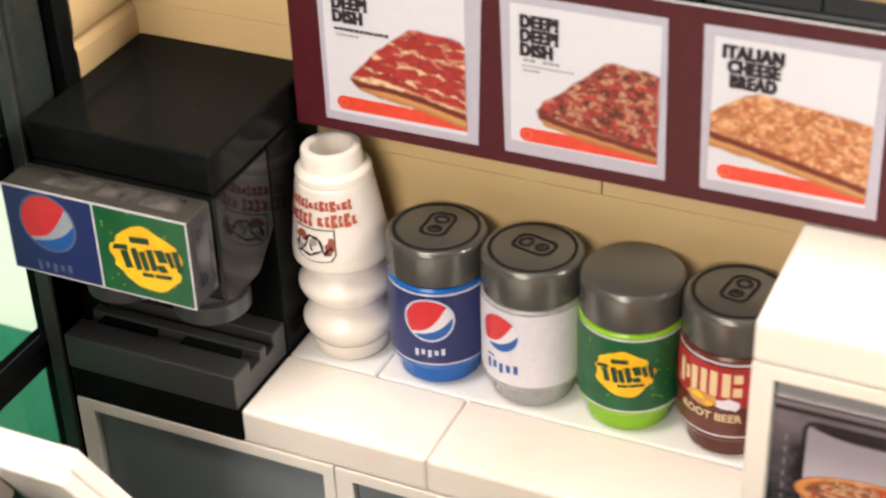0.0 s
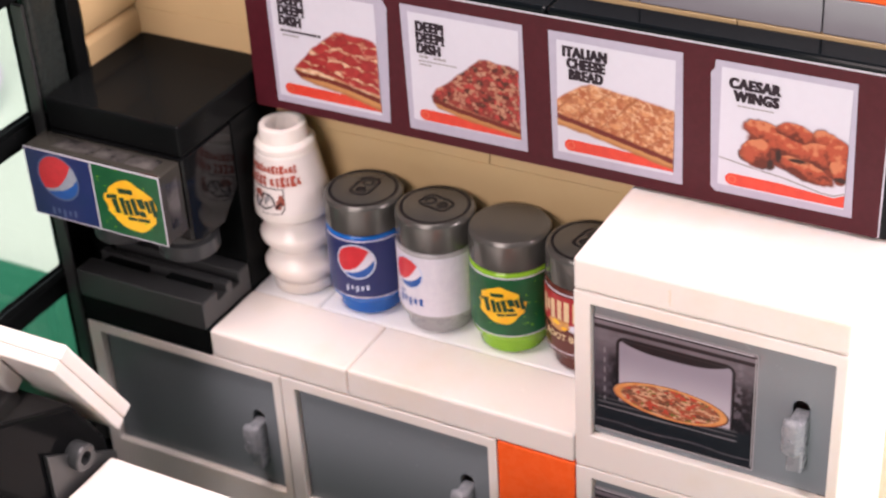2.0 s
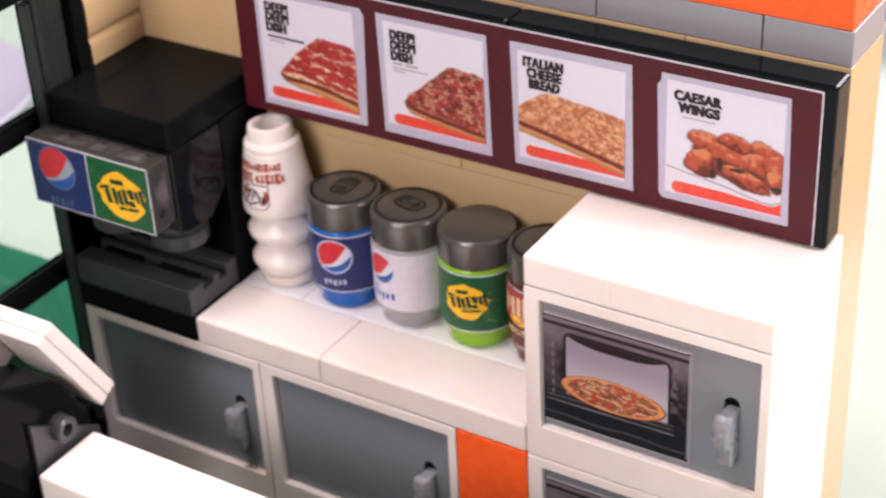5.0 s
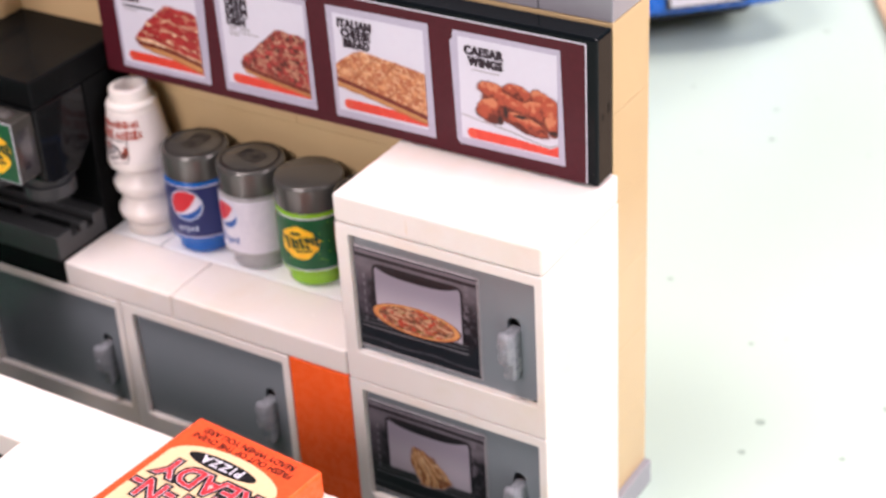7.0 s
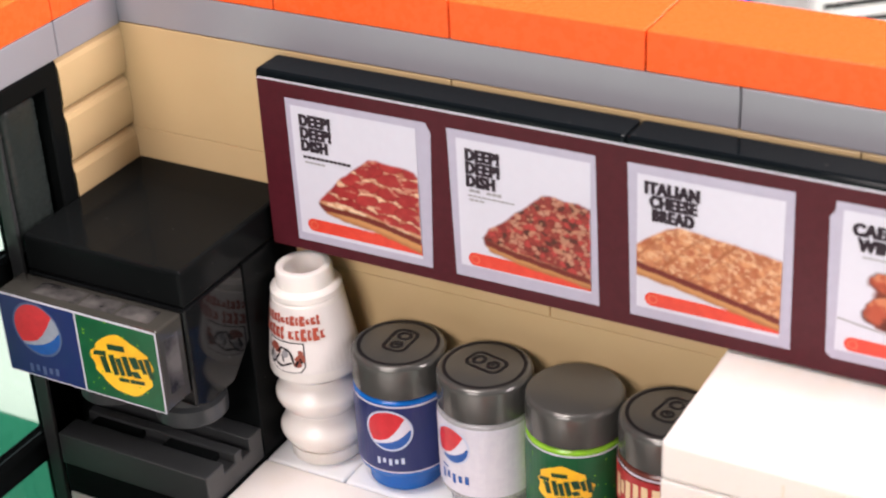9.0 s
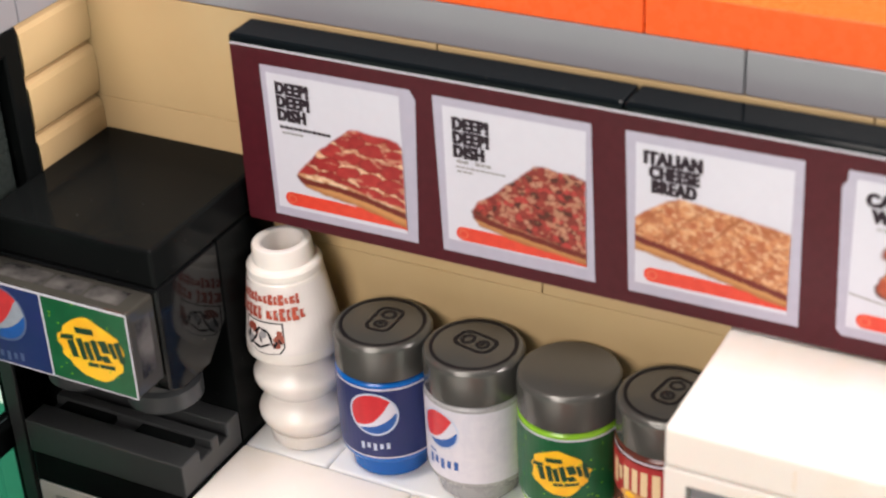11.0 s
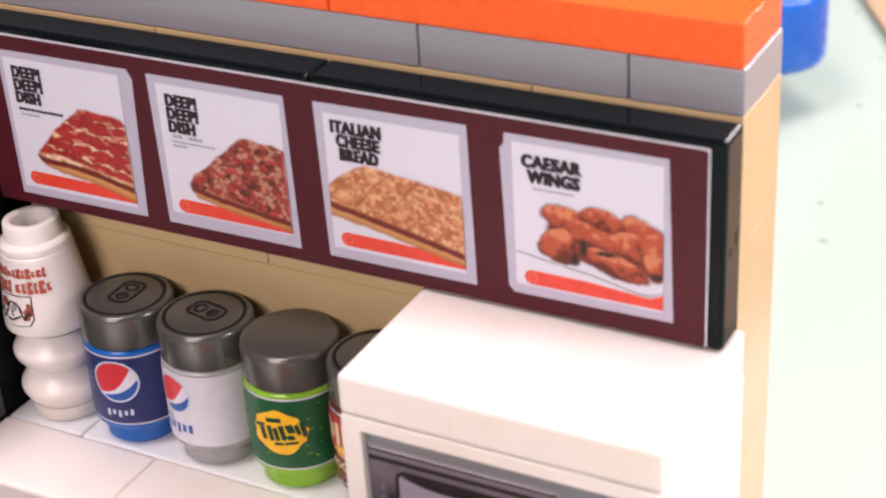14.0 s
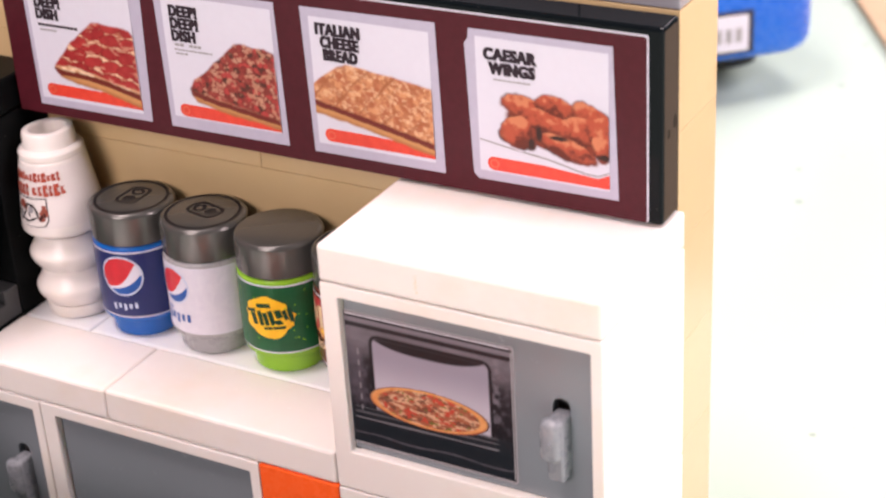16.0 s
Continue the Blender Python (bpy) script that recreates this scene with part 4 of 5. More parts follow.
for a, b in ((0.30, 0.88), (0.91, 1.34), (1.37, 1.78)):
    part("block_hollow", box(a, b, -0.31, -0.08, SZ1 - 0.02, SZ1 + 0.007, bevel=0.00005), BLOCK_DARK, sign, "dark panel on the top, painted as the hollow inside")
sf = on_front(SX0 * P, -0.42 * P, SZ0 * Q)
decal("sign_paper", [rect(0, 16.08, 0, 7.58)], sf, 0.03, PAPER, sign, "white sticker edge")
decal("sign_navy", [rect(0.12, 7.95, 0.12, 7.4)], sf, 0.05, NAVY_INK, sign, "navy half of the sign")
decal("sign_green", [rect(8.12, 15.95, 0.12, 7.4)], sf, 0.05, GREEN_INK, sign, "green half of the sign")
globe(sign, sf, 3.8, 4.78, 2.4, SHADED_WHITE, lift=0.07, step=0.0, rim=SIGN_NAME)
decal("name_bar", [rect(2.25 + 0.68 * i, 2.6 + 0.68 * i, 0.62 - 0.25 * (i in (0, 2)), 1.2 + 0.15 * (i == 4)) for i in range(5)], sf, 0.07, SIGN_NAME, sign, split=True)
lime_badge(sign, sf, 12.3, 3.6, 1.56, 5, lift=0.07, step=0.0)
rng = random.Random(21)
decal("green_fleck", [blob(rng, rng.uniform(8.3, 15.3), rng.uniform(0.5, 7.4), 0.1, 0.08, 6) for _ in range(26)], sf, 0.065, LIME, sign, stack=True)

# ---- menu board ----
menu = thing("menu_board", 2, 2, 13, "long maroon menu board with four food pictures on black tiles", "menu board")
for a, b in ((0.02, 4.0 - G), (4.0 + G, 7.94)):
    part("backing_tile", box(a, b, -0.46, -0.05, 0.06, 5.02, bevel=0.0003), MENU_BLACK, menu, "glossy black backing tile")
part("peg_hole", box(7.935, 7.943, -0.20, -0.12, 2.35, 2.65, bevel=0.00002), BLACK, menu, "dark peg hole")
part("peg_hole", box(7.935, 7.943, -0.34, -0.29, 2.22, 2.42, bevel=0.00002), BLACK, menu, "dark peg hole")
mf = on_front(0, -0.46 * P, 0)
# white edge shows wider at top and right, painting the glint there
sheet = decal("sheet", [rect(0.35, 62.40, 0.35, 15.47, 0.2)], mf, 0.04, PAPER, menu, "white cut edge of the sticker, widened for its glint")
decal("maroon_print", [rect(0.35, 62.26, 0.35, 15.31, 0.2)], mf, 0.07, MAROON, menu, "glossy maroon print")


def picture(u0, field, mount, food):
    """One menu picture: lilac mount, white sheet, dark heading, food and a red price bar."""
    s = lambda u, v, h: mf(u0 + u, 2.45 + v, h)
    card = decal("picture", [mount], s, 0.10, LILAC, menu, "lilac-edged food picture")
    low, wide, high = field
    decal("white_field", [rect(0.0, wide, low, high)], s, 0.13, PAPER, card)
    food(card, s, wide)
    return card


def price_bar(card, s, w, v, rise=0.0):
    """A red bar with one round end that runs off the sheet."""
    end = [(1.25 - 0.58 * math.sin(radians(a)), v + 0.58 * math.cos(radians(a))) for a in range(0, 181, 20)]
    decal("price_bar", [end + [(w, v - 0.55), (w, v + 0.35 + rise), (w - 0.9, v + 0.2), (5.5, v + 0.55)]], s, 0.15, RED_INK, card, "orange-red price bar")
    decal("price_dot", ring(1.3, v, 0.4, 0.38, 0.12, 18), s, 0.17, PRICE_RING, card)


def heading(card, s, text, size, u, v, wide, line, align="LEFT"):
    writing("writing", text, size, u, v, s, 0.16, TITLE_INK, card, 0.05, wide, line, align, gap=1.12, thick=0.12)


def small_print(card, s, runs, ink):
    """Lines of print too small to read: short bars along each run."""
    bars = []
    for u0, u1, v, tall in runs:
        n = max(1, round((u1 - u0) / 0.42))
        bars += [rect(u0 + (u1 - u0) * i / n, u0 + (u1 - u0) * (i + 0.86) / n, v, v + tall) for i in range(n)]
    decal("small_print", bars, s, 0.16, ink, card, split=True)


def slab_edge(u, v, rgb, low, dark, edge, seed):
    """The cut side of a baked slab below its topping: golden crust, dark sauce, pale cheese lip."""
    grain = cloud(u, v, 0.5, seed)
    rgb = blend(rgb, blend((0.56, 0.30, 0.16), (0.80, 0.58, 0.38), soft(0.35, 0.6, grain)), soft(0.12, -0.12, v - edge + 0.3 * (grain - 0.5)))
    rgb = blend(rgb, (0.15, 0.022, 0.016), soft(0.36, 0.16, v - dark + 0.16 * (grain - 0.5)))
    rgb = blend(rgb, blend((0.37, 0.155, 0.055), (0.56, 0.28, 0.105), soft(0.0, 0.5, v - low) + 0.4 * (grain - 0.5)), soft(-0.18, -0.34, v - dark + 0.16 * (grain - 0.5)))
    return rgb


def pepperoni_slab(u, v):
    outline = [(1.97, 2.65), (2.4, 3.3), (3.83, 4.95), (5.99, 6.8), (7.0, 7.5), (7.7, 7.65), (8.72, 7.5), (10.2, 7.4), (11.05, 7.25), (11.4, 6.8), (11.4, 0.05), (7.45, 1.02), (4.48, 1.38), (2.75, 1.8), (2.2, 2.25)]
    # along the front edge and back along the side
    b = (v - 2.75 + 0.16 * (u - 2.0)) / 5.6
    a = (u - 2.0 - 5.0 * b) / 9.0
    wob = cloud(u, v, 0.7, 31)
    tone = cloud(u, v, 0.5, 33)
    rgb = blend((0.40, 0.12, 0.07), (0.74, 0.48, 0.31), soft(0.3, 0.66, cloud(u, v * 1.3, 0.45, 35)))
    bend = a + 0.05 * (cloud(u, v, 0.9, 38) - 0.5)
    for row in range(4, -1, -1):
        for k in range(-1, 6):
            x, y = 0.02 + 0.205 * k + 0.1 * (row % 2), 0.09 + 0.235 * row + 0.018 * math.sin(2.3 * k + row)
            d = np.hypot((bend - x) / 0.123, (b - y) / 0.118) + 0.5 * (wob - 0.5)
            shade = 0.5 + 0.34 * math.sin(5.1 * k + 3.7 * row)
            slice_ink = blend((0.25, 0.017, 0.020), (0.45, 0.045, 0.042), np.clip(0.7 * tone + 0.5 * shade - 0.1, 0, 1))
            slice_ink = blend(slice_ink, (0.19, 0.014, 0.014), soft(0.75, 1.0, d) * 0.7)
            rgb = blend(rgb, slice_ink, soft(1.05, 0.93, d))
    rgb = blend(rgb, (0.74, 0.47, 0.30), soft(0.64, 0.76, cloud(u * 0.8, v * 1.8, 0.6, 34, 3)) * 0.4)
    edge = curve(u, (2.0, 2.85), (4.4, 3.05), (6.2, 2.65), (8.0, 2.2), (11.4, 1.65))
    dark = curve(u, (2.0, 2.5), (2.55, 2.3), (5.57, 2.2), (8.0, 1.85), (11.4, 1.1))
    low = curve(u, (2.2, 2.2), (2.75, 1.79), (4.48, 1.38), (7.45, 1.02), (11.4, 0.05))
    rgb = slab_edge(u, v, rgb, low, dark, edge, 36)
    return rgb, inside(u, v, outline) + 0.2 * (wob - 0.5)


def meat_slab(u, v):
    outline = [(2.0, 2.8), (2.6, 3.7), (4.1, 4.8), (5.9, 6.4), (7.1, 7.45), (7.8, 7.65), (9.1, 7.45), (10.2, 7.45), (11.1, 7.1), (11.2, 0.32), (7.62, 0.78), (4.92, 1.12), (2.64, 1.7), (2.15, 2.2)]
    wob = cloud(u, v, 0.7, 41)
    x, y = u * 0.95 + 0.35 * v, v * 1.5 - 0.2 * u
    near, border, which = cells(x * 1.9 + (wob - 0.5), y * 1.5 + (cloud(u, v, 0.5, 48) - 0.5), 5.0)
    rgb = blend((0.15, 0.020, 0.018), (0.37, 0.060, 0.045), cloud(x, y, 0.5, 42))
    rgb = blend(rgb, (0.085, 0.026, 0.018), soft(0.2, 0.1, which) * soft(0.02, 0.2, border))
    rgb = blend(rgb, (0.42, 0.05, 0.045), soft(0.30, 0.34, which) * soft(0.5, 0.44, which) * soft(0.02, 0.2, border))
    rgb = blend(rgb, blend((0.40, 0.17, 0.11), (0.66, 0.40, 0.27), cloud(x, y, 0.4, 45)), soft(0.78, 0.86, which) * soft(0.0, 0.3, border) * 0.75)
    rgb = blend(rgb, (0.10, 0.018, 0.016), soft(0.16, 0.0, border) * 0.6)
    rgb = blend(rgb, (0.54, 0.28, 0.175), soft(0.64, 0.76, cloud(x * 1.2 + 90, y * 0.9, 0.55, 46, 2)) * 0.7)
    edge = curve(u, (2.0, 2.75), (4.9, 2.25), (7.6, 1.85), (11.2, 1.2))
    dark = curve(u, (2.0, 2.5), (4.9, 1.85), (7.6, 1.5), (11.2, 0.95))
    low = curve(u, (2.2, 2.1), (2.64, 1.68), (4.92, 1.12), (7.62, 0.78), (11.2, 0.32))
    rgb = slab_edge(u, v, rgb, low, dark, edge - 0.1, 47)
    return rgb, inside(u, v, outline) + 0.2 * (wob - 0.5)


def bread_slab(u, v):
    outline = [(-0.3, 4.9), (0.4, 5.5), (1.2, 6.15), (2.4, 6.9), (3.1, 7.15), (3.9, 7.15), (5.1, 7.0), (7.5, 6.72), (9.2, 6.5), (10.85, 6.25), (11.3, 6.0), (11.3, 0.35), (5.68, 1.5), (3.19, 2.05), (-0.3, 2.62)]
    wob = cloud(u, v, 0.7, 51)
    rgb = blend((0.40, 0.12, 0.052), (0.62, 0.29, 0.135), soft(0.25, 0.75, cloud(u, v, 0.6, 52)))
    near, border, which = cells(u * 2.3 + (wob - 0.5), v * 3.0 + 0.7 * u + (cloud(u, v, 0.5, 58) - 0.5), 7.0)
    rgb = blend(rgb, (0.72, 0.45, 0.26), soft(0.55, 0.8, which) * soft(0.0, 0.3, border) * 0.7)
    rgb = blend(rgb, (0.34, 0.115, 0.045), soft(0.3, 0.18, which) * soft(0.0, 0.3, border) * 0.6)
    rgb = blend(rgb, (0.76, 0.51, 0.31), soft(0.62, 0.76, cloud(u + 20, v * 1.3, 0.4, 53)) * 0.5)
    rgb = blend(rgb, (0.36, 0.12, 0.05), soft(0.58, 0.74, cloud(u + 50, v * 1.3, 0.5, 54)) * 0.7)
    seam = u - 0.95 * v + 0.7 * (cloud(u, v, 1.0, 55) - 0.5)
    for at in (-3.9, -1.35, 1.3, 4.0, 6.7):
        rgb = blend(rgb, (0.32, 0.105, 0.04), soft(0.24, 0.04, abs(seam - at)) * soft(0.3, 0.6, cloud(u, v, 0.8, 56)) * 0.75)
    edge = curve(u, (-0.3, 3.75), (3.17, 3.1), (5.65, 2.6), (11.2, 1.4))
    dark = edge - 0.22
    low = curve(u, (-0.3, 2.62), (3.19, 2.05), (5.68, 1.5), (11.3, 0.35))
    rgb = slab_edge(u, v, rgb, low, dark, edge - 0.15, 57)
    return rgb, inside(u, v, outline) + 0.2 * (wob - 0.5)


def wing_heap(u, v):
    """Glazed wings heaped up: each lump lit from above and dark at its rim."""
    lumps = [(3.8, 5.95, 1.75, 0.95, -0.1), (6.65, 6.35, 1.75, 0.9, -0.15), (9.6, 5.95, 1.75, 0.95, -0.4), (10.5, 4.6, 1.1, 1.5, 0.1), (8.9, 4.6, 1.8, 1.2, -0.3), (5.9, 4.85, 2.5, 1.0, -0.25), (3.4, 3.75, 1.5, 1.35, 0.35), (10.6, 3.6, 0.9, 1.2, 0.2), (7.6, 3.0, 2.65, 0.92, -0.3)]
    wob, fine = cloud(u, v, 0.8, 61), cloud(u, v, 0.42, 62)
    heap = np.hypot((u - 6.9) / 4.6, (v - 4.45 + 0.12 * (u - 6.9)) / 2.1)
    rgb = blend((0.05, 0.014, 0.010), (0.20, 0.035, 0.016), soft(0.3, 0.7, wob))
    mask = (0.96 - heap) * 2.0
    for n, (cu, cv, ru, rv, turn) in enumerate(lumps):
        c, q = math.cos(turn), math.sin(turn)
        a, b = ((u - cu) * c + (v - cv) * q) / ru, (-(u - cu) * q + (v - cv) * c) / rv
        d = np.hypot(a, b) + 0.34 * (wob - 0.5) + 0.16 * (fine - 0.5)
        mask = np.maximum(mask, (1.04 - d) * rv)
        lit = np.clip(0.52 + 0.5 * b - 0.12 * a + 0.75 * (fine - 0.5) + 1.0 * (cloud(u, v, 0.95, 63 + n) - 0.5), 0, 1)
        skin = blend((0.12, 0.020, 0.010), (0.42, 0.078, 0.036), soft(0.08, 0.6, lit))
        skin = blend(skin, (0.64, 0.25, 0.12), soft(0.66, 0.95, lit) * 0.7)
        skin = blend(skin, (0.10, 0.020, 0.011), soft(0.68, 1.0, d) * soft(0.6, -0.4, b) * 0.85)
        rgb = blend(rgb, skin, soft(1.0, 0.9, d))
    for cu, cv, ru, rv in ((5.25, 3.9, 0.35, 0.75), (6.9, 3.75, 1.0, 0.25), (10.7, 2.75, 0.7, 0.35), (4.6, 3.0, 0.3, 0.5)):
        rgb = blend(rgb, (0.03, 0.012, 0.010), soft(1.1, 0.5, np.hypot((u - cu) / ru, (v - cv) / rv) + 0.5 * (fine - 0.5)))
    for cu, cv in ((5.2, 3.9), (4.5, 2.9), (10.6, 2.75)):
        mask = np.maximum(mask, 0.55 - np.hypot(u - cu, v - cv))
    return rgb, mask


def pepperoni_card(card, s, w):
    heading(card, s, "DEEP!\nDEEP!\nDISH", 1.34, 0.70, 9.44, 0.78, 0.82)
    small_print(card, s, [(0.85, 5.35, 6.55, 0.24)], TITLE_INK)
    small_print(card, s, [(1.0, 2.9, 6.12, 0.16)], GREY_INK)
    price_bar(card, s, w, 0.48)
    photo("food", 1.7, w, -0.1, 7.9, pepperoni_slab, s, 0.18, card, "pepperoni slab on a golden crust", field=(0.67, 0.665, 0.755, 1.03))


def meat_card(card, s, w):
    heading(card, s, "DEEP!\nDEEP!\nDISH", 1.34, 0.70, 9.28, 0.78, 0.82)
    small_print(card, s, [(1.0, 2.0, 6.6, 0.24), (2.5, 3.8, 6.6, 0.24)], GREY_INK)
    small_print(card, s, [(0.9, 4.9, 6.2, 0.14), (1.0, 2.3, 5.85, 0.16)], GREY_INK)
    price_bar(card, s, w, 0.7)
    photo("food", 1.8, w, 0.1, 7.9, meat_slab, s, 0.18, card, "slab with mixed meat on a golden crust", field=(0.67, 0.665, 0.755, 1.25))


def bread_card(card, s, w):
    heading(card, s, "ITALIAN", 1.32, 2.62, 9.52, 0.78, 0.82, "CENTER")
    heading(card, s, "CHEESE\nBREAD", 1.32, 2.72, 8.44, 0.73, 0.82, "CENTER")
    price_bar(card, s, w, 0.72)
    photo("food", 0.0, w, 0.1, 7.4, bread_slab, s, 0.18, card, "cheesy bread in scored pieces", field=(0.67, 0.665, 0.755, 1.27))


def wings_card(card, s, w):
    heading(card, s, "CAESAR", 1.3, 2.85, 9.46, 0.86, 0.8, "CENTER")
    heading(card, s, "WINGS", 1.3, 3.05, 8.32, 0.84, 0.8, "CENTER")
    small_print(card, s, [(1.5, 4.7, 7.78, 0.14)], GREY_INK)
    price_bar(card, s, w, 0.72, 0.3)
    decal("plate_edge", [[(0.05, 2.62), (3.0, 2.15), (5.9, 1.78), (9.2, 1.08), (10.2, 1.05), (w, 1.5), (w, 1.62), (10.2, 1.2), (9.2, 1.22), (5.9, 1.93), (3.0, 2.3), (0.05, 2.75)]], s, 0.16, GREY_INK, card, "thin grey edge of a white plate")
    photo("food", 1.6, w, 1.4, 7.5, wing_heap, s, 0.18, card, "heap of glazed chicken wings", 0.08)


picture(3.35, (-0.42, 11.4, 11.05), [(-0.4, -1.15), (12.25, -1.05), (12.7, 10.4), (12.75, 10.85), (12.3, 11.7), (-0.48, 11.6)], pepperoni_card)
picture(18.25, (0.0, 11.12, 11.0), [(-0.5, -1.05), (11.75, -0.98), (11.5, 11.66), (-0.78, 11.64)], meat_card)
picture(33.05, (-0.15, 11.05, 10.95), [(-0.5, -1.0), (11.9, -0.93), (11.66, 11.8), (-0.78, 11.67)], bread_card)
picture(48.15, (0.0, 11.1, 11.2), [(-0.2, -0.8), (11.83, -0.66), (11.45, 11.8), (-0.55, 11.75), (-0.62, 10.95), (-0.95, 10.5), (-0.62, -0.35)], wings_card)

# ---- serving counter in front ----
counter = thing("serving_counter", 2.03, -3.13, 0, "white serving counter of glossy tiles", "counter")
part("counter_wall", box(0.2, 7.8, 0.1, 0.9, 0.0, 4.98), BLACK, counter, "black wall under the tiles")
for a, b in ((0.0, 4.0), (4.0, 8.0)):
    part("tile", box(a + G, b - G, 0.0, 1.0, 5.0, 6.0, bevel=0.0003), WHITE, counter)
part("tile", box(2.0 + G, 3.0 - G, -2.0, -G, 5.0, 6.0, bevel=0.0003), WHITE, counter)
part("tile", box(3.0 + G, 8.0, -2.0, -G, 5.0, 6.0, bevel=0.0003), WHITE, counter)
part("counter_wall", box(2.2, 7.8, -1.9, 0.05, 0.0, 4.98), WHITE, counter)

# pizza box: an orange tile with a printed lid, read from the other side
pizza = thing("pizza_box", 7.08, -3.12, 6.01, "orange toy pizza box with a printed cream lid", "pizza box", turn=-5)
part("box", box(-1.0, 1.0, -1.0, 1.0, 0.0, 1.0, bevel=0.0003), ORANGE, pizza)
ps = lambda u, v, h: (-u / 1000, -v / 1000, 1.0 * Q + h / 1000)
lid = decal("lid_print", [rect(-7.8, 7.8, -7.8, 7.8, 0.3)], ps, 0.02, ORANGE_INK, pizza, "orange printed lid")
decal("cream_field", [[(-6.9, 7.2), (-6.9, -2.2)] + [(6.9 * math.cos(radians(a)), -2.2 + 2.9 * math.sin(radians(a))) for a in range(190, 351, 10)] + [(6.9, -2.2), (6.9, 7.2)]], ps, 0.05, CREAM_INK, lid, "cream rounded field")
decal("black_oval", [blob(random.Random(1), 0.5, -3.15, 4.3, 0.95, 30, 0.0)], ps, 0.08, INK, lid)
writing("writing", "PIZZA", 1.5, 0.5, -3.68, ps, 0.11, PAPER, lid, 0.03, 1.05, 1.0, "CENTER", gap=1.3)
for n, (text, v) in enumerate((("HOT-N-", 1.9), ("READY", -1.6))):
    writing("writing", text, 3.8, -0.2, v, ps, 0.09, INK, lid, 0.10, 1.0, 1.0, "CENTER")
    writing("writing", text, 3.8, -0.2, v, ps, 0.105, PAPER, lid, 0.03, 1.0, 1.0, "CENTER")
    writing("writing", text, 3.8, -0.2, v, ps, 0.12, LOGO_RED, lid, 0.014, 1.0, 1.0, "CENTER")
writing("writing", "FRESH OUT OF THE OVEN!\nREADY WHEN YOU ARE!", 1.12, 0.2, -5.95, ps, 0.05, INK, lid, 0.03, 0.94, 0.95, "CENTER")

# ---- till ----
till = thing("till", 0, -4, 0, "black toy cash till with a tilted white screen", "till")
part("stand", box(0.2, 1.9, 0.2, 1.9, 0.0, 5.0), TILL_BLACK, till)
part("housing", prism([(1.0, 16.0), (16.0, 16.0), (16.0, 20.5), (12.6, 26.5), (3.0, 31.0), (1.0, 24.0)], "x", 1.5, 15.2, 0.0004), TILL_BLACK, till)
ux, uz = 0.503, -0.864
def screen_slab(a, b, d0, d1):
    """A stretch of the tilted screen: a to b mm down its face, d0 to d1 mm behind it."""
    p0 = (12.66, 33.5)
    f = lambda s, d: (p0[0] + ux * s + uz * d, p0[1] + uz * s - ux * d)
    return [f(a, d0), f(b, d0), f(b, d1), f(a, d1)]
part("screen", prism(screen_slab(0.0, 13.3, 0.0, 1.5), "x", 0.2, 16.0, 0.0003), WHITE, till, "tilted white screen tile")
part("screen_back", prism(screen_slab(0.0, 13.3, 1.52, 2.7), "x", 0.2, 16.0, 0.0002), WHITE, till)
part("hinge", prism(screen_slab(1.0, 5.5, 2.75, 4.6), "x", 0.2, 9.5, 0.0003), WHITE, till, "white hinge plate")
part("side_plate", prism([(7.7, 24.4), (16.4, 18.6), (16.4, 5.0), (7.7, 5.0)], "x", 15.22, 15.75, 0.0001), DARK_GREY, till, "dark grey side plate")
pin = bmesh.new()
lathe([(0.62, 0), (0.68, 0.5), (1.2, 0.55), (1.35, 0.42), (1.35, -1.5), (0, -1.5), (0.0, -1.0), (0.62, -1.0), (0.62, 0)], 32, pin)
bmesh.ops.rotate(pin, verts=pin.verts, cent=(0, 0, 0), matrix=Matrix.Rotation(radians(90), 3, "Y"))
bmesh.ops.translate(pin, verts=pin.verts, vec=(0.0162, 0.0114, 0.0218))
smooth(part("pin", pin, NOZZLE_GREY, till, "dark grey hollow pin"), 40)

# round dish on the table outside the window
dish = thing("dish", -11.95, 6.75, -1, "round pale lilac dish lying on the table", "dish")
smooth(part("bowl", lathe([(0, 0.1), (20, 0.1), (24, 1.6), (25, 2.6), (24.6, 2.9), (23.6, 2.7), (19.5, 1.2), (0, 1.0)], 64), LILAC, dish), 40)

# tan mat on the table beyond the car
mat = thing("mat", 6.3, 22.15, -0.99, "flat tan mat lying on the table", "mat", turn=28.7)
part("sheet", box(0, 34, -19, 24, 0.0, 0.35, bevel=0.0004), MAT_TAN, mat)

# ---- blue toy car behind the wall ----
car = thing("toy_car", 4.75, 16.8, -1, "bright blue toy car with a white plate on its rounded bumper", "toy car", turn=41)


def rounded_body(x0, x1, y0, y1, z0, z1, r, ease=0.0016):
    bm = box(x0, x1, y0, y1, z0, z1, bevel=0)
    upright = [e for e in bm.edges if abs(e.verts[0].co.z - e.verts[1].co.z) > 1e-6]
    bmesh.ops.bevel(bm, geom=upright, offset=r, segments=8, affect="EDGES", profile=0.5)
    flat = [e for e in bm.edges if len(e.link_faces) == 2 and e.calc_face_angle() > 0.9]
    bmesh.ops.bevel(bm, geom=flat, offset=ease, segments=4, affect="EDGES", profile=0.5)
    return bm


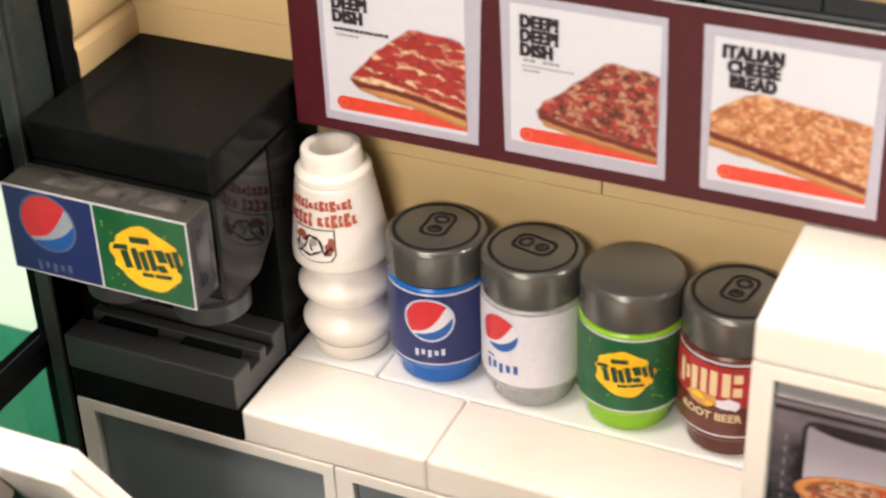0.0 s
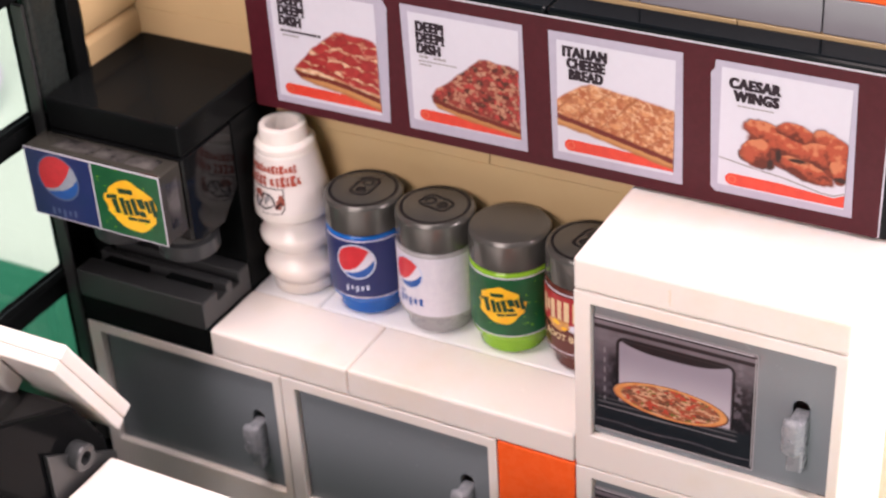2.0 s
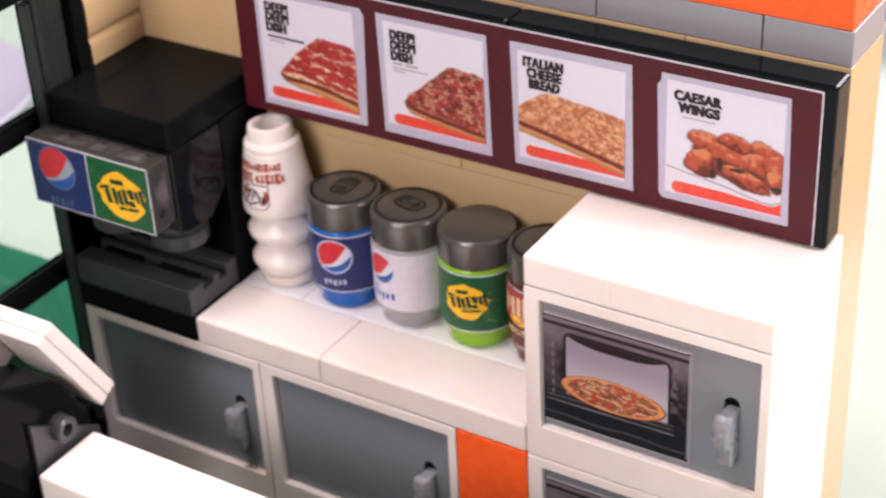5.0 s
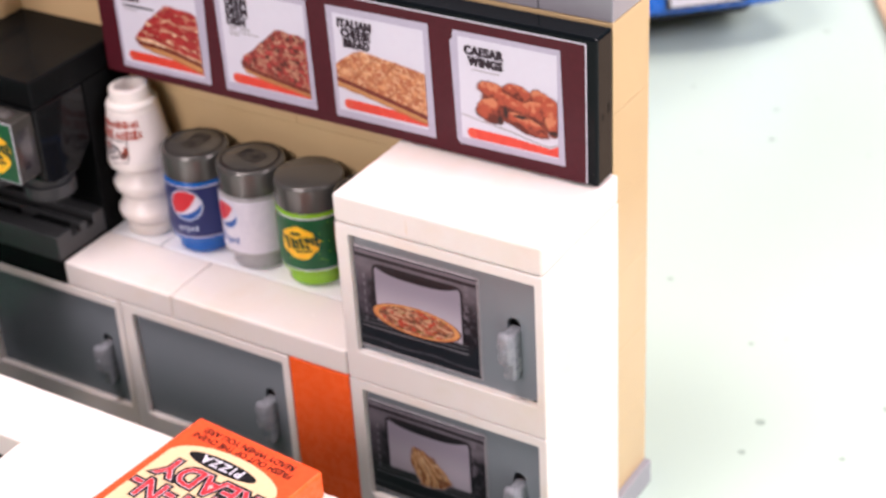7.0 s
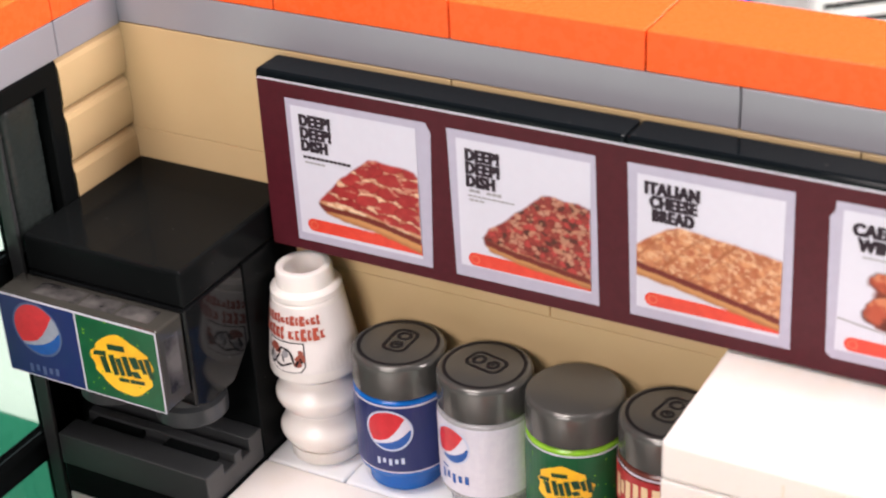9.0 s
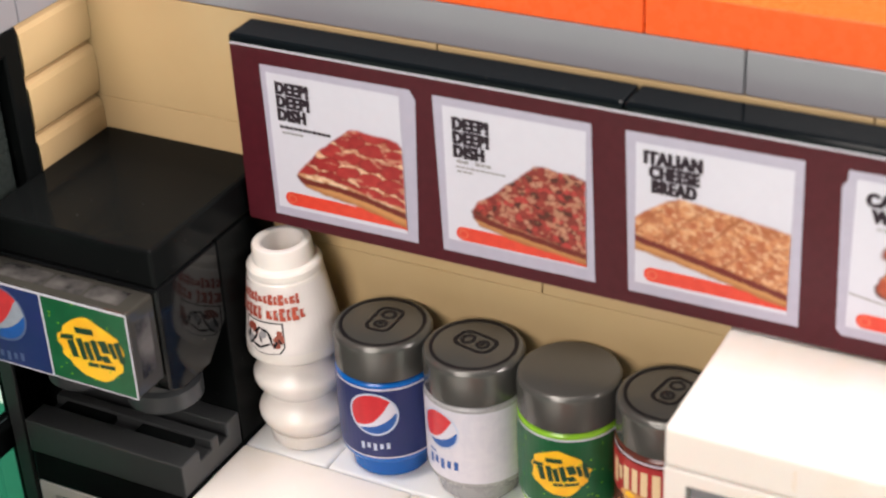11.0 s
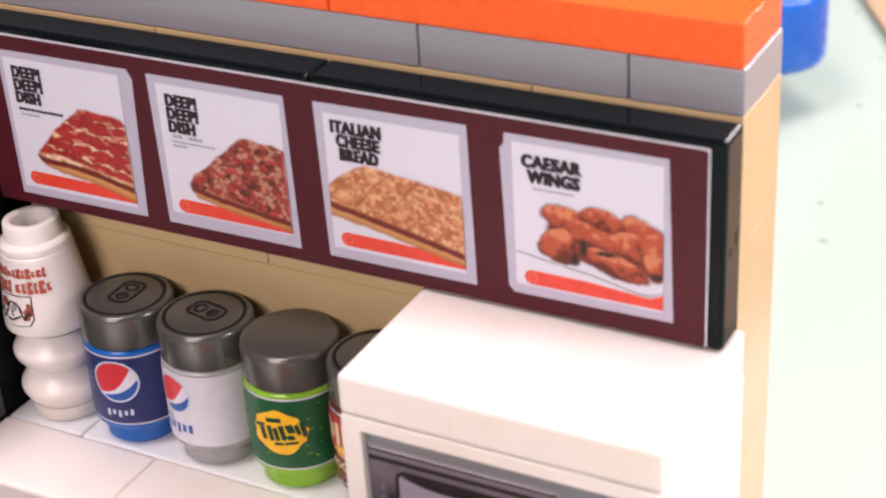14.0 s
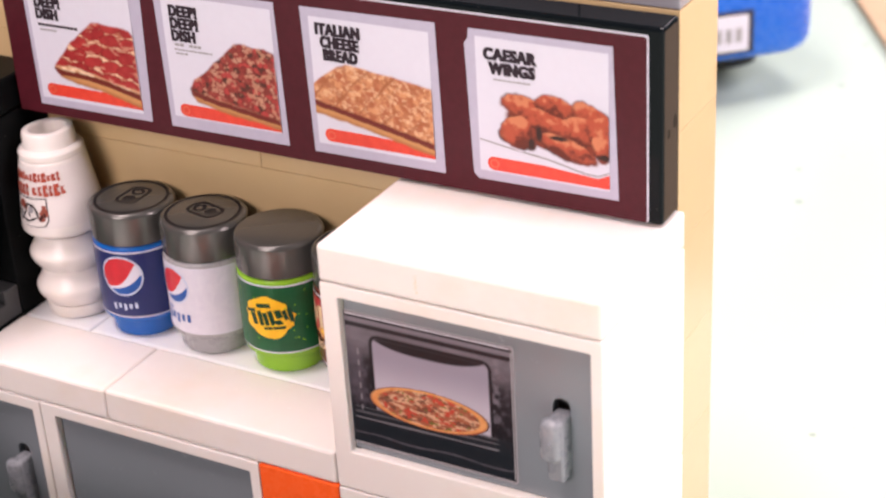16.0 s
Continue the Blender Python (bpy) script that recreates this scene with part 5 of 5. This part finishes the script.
smooth(part("body", rounded_body(-2.25, 2.15, 0.15, 9.0, 2.6, 6.3, 0.007), CAR_BLUE, car, "glossy blue body"), 50)
smooth(part("bumper", rounded_body(-2.35, 2.25, 0.0, 1.9, 2.25, 6.2, 0.007, 0.0022), CAR_BLUE, car), 50)
smooth(part("rear_panel", rounded_body(-1.95, 1.75, 0.25, 2.6, 6.2, 8.6, 0.004), COLD_WHITE, car, "white panel over the bumper"), 50)
smooth(part("cabin", rounded_body(-1.8, 1.6, 2.7, 7.0, 6.25, 11, 0.005), BLACK, car, "dark glazed cabin"), 50)
# black block added below the car to deepen its contact shadow
smooth(part("chassis", rounded_body(-1.7, 1.5, 1.1, 8.6, 0.8, 2.7, 0.004, 0.0008), RUBBER, car, "black block added to darken the gap under the car"), 50)
for k in range(2):
    part("stripe", box(-1.5, 0.2, 0.232, 0.26, 6.9 + 0.8 * k, 7.15 + 0.8 * k, bevel=0), RUBBER, car, "dark stripe")
    part("stripe", box(-1.5, 1.2, 0.7 + 0.9 * k, 0.95 + 0.9 * k, 8.58, 8.62, bevel=0), RUBBER, car, "dark stripe")
part("plate_frame", box(-0.98, 0.80, -0.055, -0.010, 2.75, 4.86, bevel=0.0003), RUBBER, car, "black frame of the plate")
part("number_plate", box(-0.88, 0.70, -0.066, -0.012, 2.9, 4.7, bevel=0.0002), PAPER, car, "white plate with dark bars")
cf = on_front(-0.88 * P, -0.066 * P, 2.9 * Q)
decal("plate_bar", [rect(0.9 + 1.6 * i, 1.9 + 1.6 * i, 1.5, 3.7) for i in range(7)], cf, 0.05, GREY_INK, car, split=True)
for x in (-1.75, 1.55):
    for y in (2.9, 7.0):
        wheel = lathe([(0, -2.2), (5.5, -2.2), (6.4, -1.4), (6.4, 1.4), (5.5, 2.2), (0, 2.2)], 32)
        bmesh.ops.rotate(wheel, verts=wheel.verts, cent=(0, 0, 0), matrix=Matrix.Rotation(radians(90), 3, "Y"))
        bmesh.ops.translate(wheel, verts=wheel.verts, vec=(x * P, y * P, 0.0064))
        smooth(part("wheel", wheel, RUBBER, car, "black rubber wheel"), 40)

# a second toy beside the car: a grey load bed, a blue post and a black cab
truck = thing("toy_truck", 4.75 - 3.9 * 0.755, 16.8 - 3.9 * 0.656, -1, "black toy truck with a blue post and a grey bed", "toy truck", turn=41)
smooth(part("load_bed", rounded_body(1.0, 2.1, 0.1, 4.5, 1.6, 10.0, 0.001), SILVER_GREY, truck, "scuffed grey load bed"), 50)
smooth(part("post", rounded_body(0.3, 0.98, 0.0, 4.5, 1.6, 11.0, 0.001), CAR_BLUE, truck, "blue post"), 50)
smooth(part("cab", rounded_body(-1.6, 0.28, 0.1, 4.5, 1.6, 12.0, 0.002), BLACK, truck, "black cab"), 50)
for x in (-1.0, 1.3):
    for y in (0.9, 3.6):
        tyre = lathe([(0, -1.6), (4.4, -1.6), (5.1, -1.0), (5.1, 1.0), (4.4, 1.6), (0, 1.6)], 28)
        bmesh.ops.rotate(tyre, verts=tyre.verts, cent=(0, 0, 0), matrix=Matrix.Rotation(radians(90), 3, "Y"))
        bmesh.ops.translate(tyre, verts=tyre.verts, vec=(x * P, y * P, 0.0051))
        smooth(part("wheel", tyre, RUBBER, truck, "black rubber wheel"), 40)
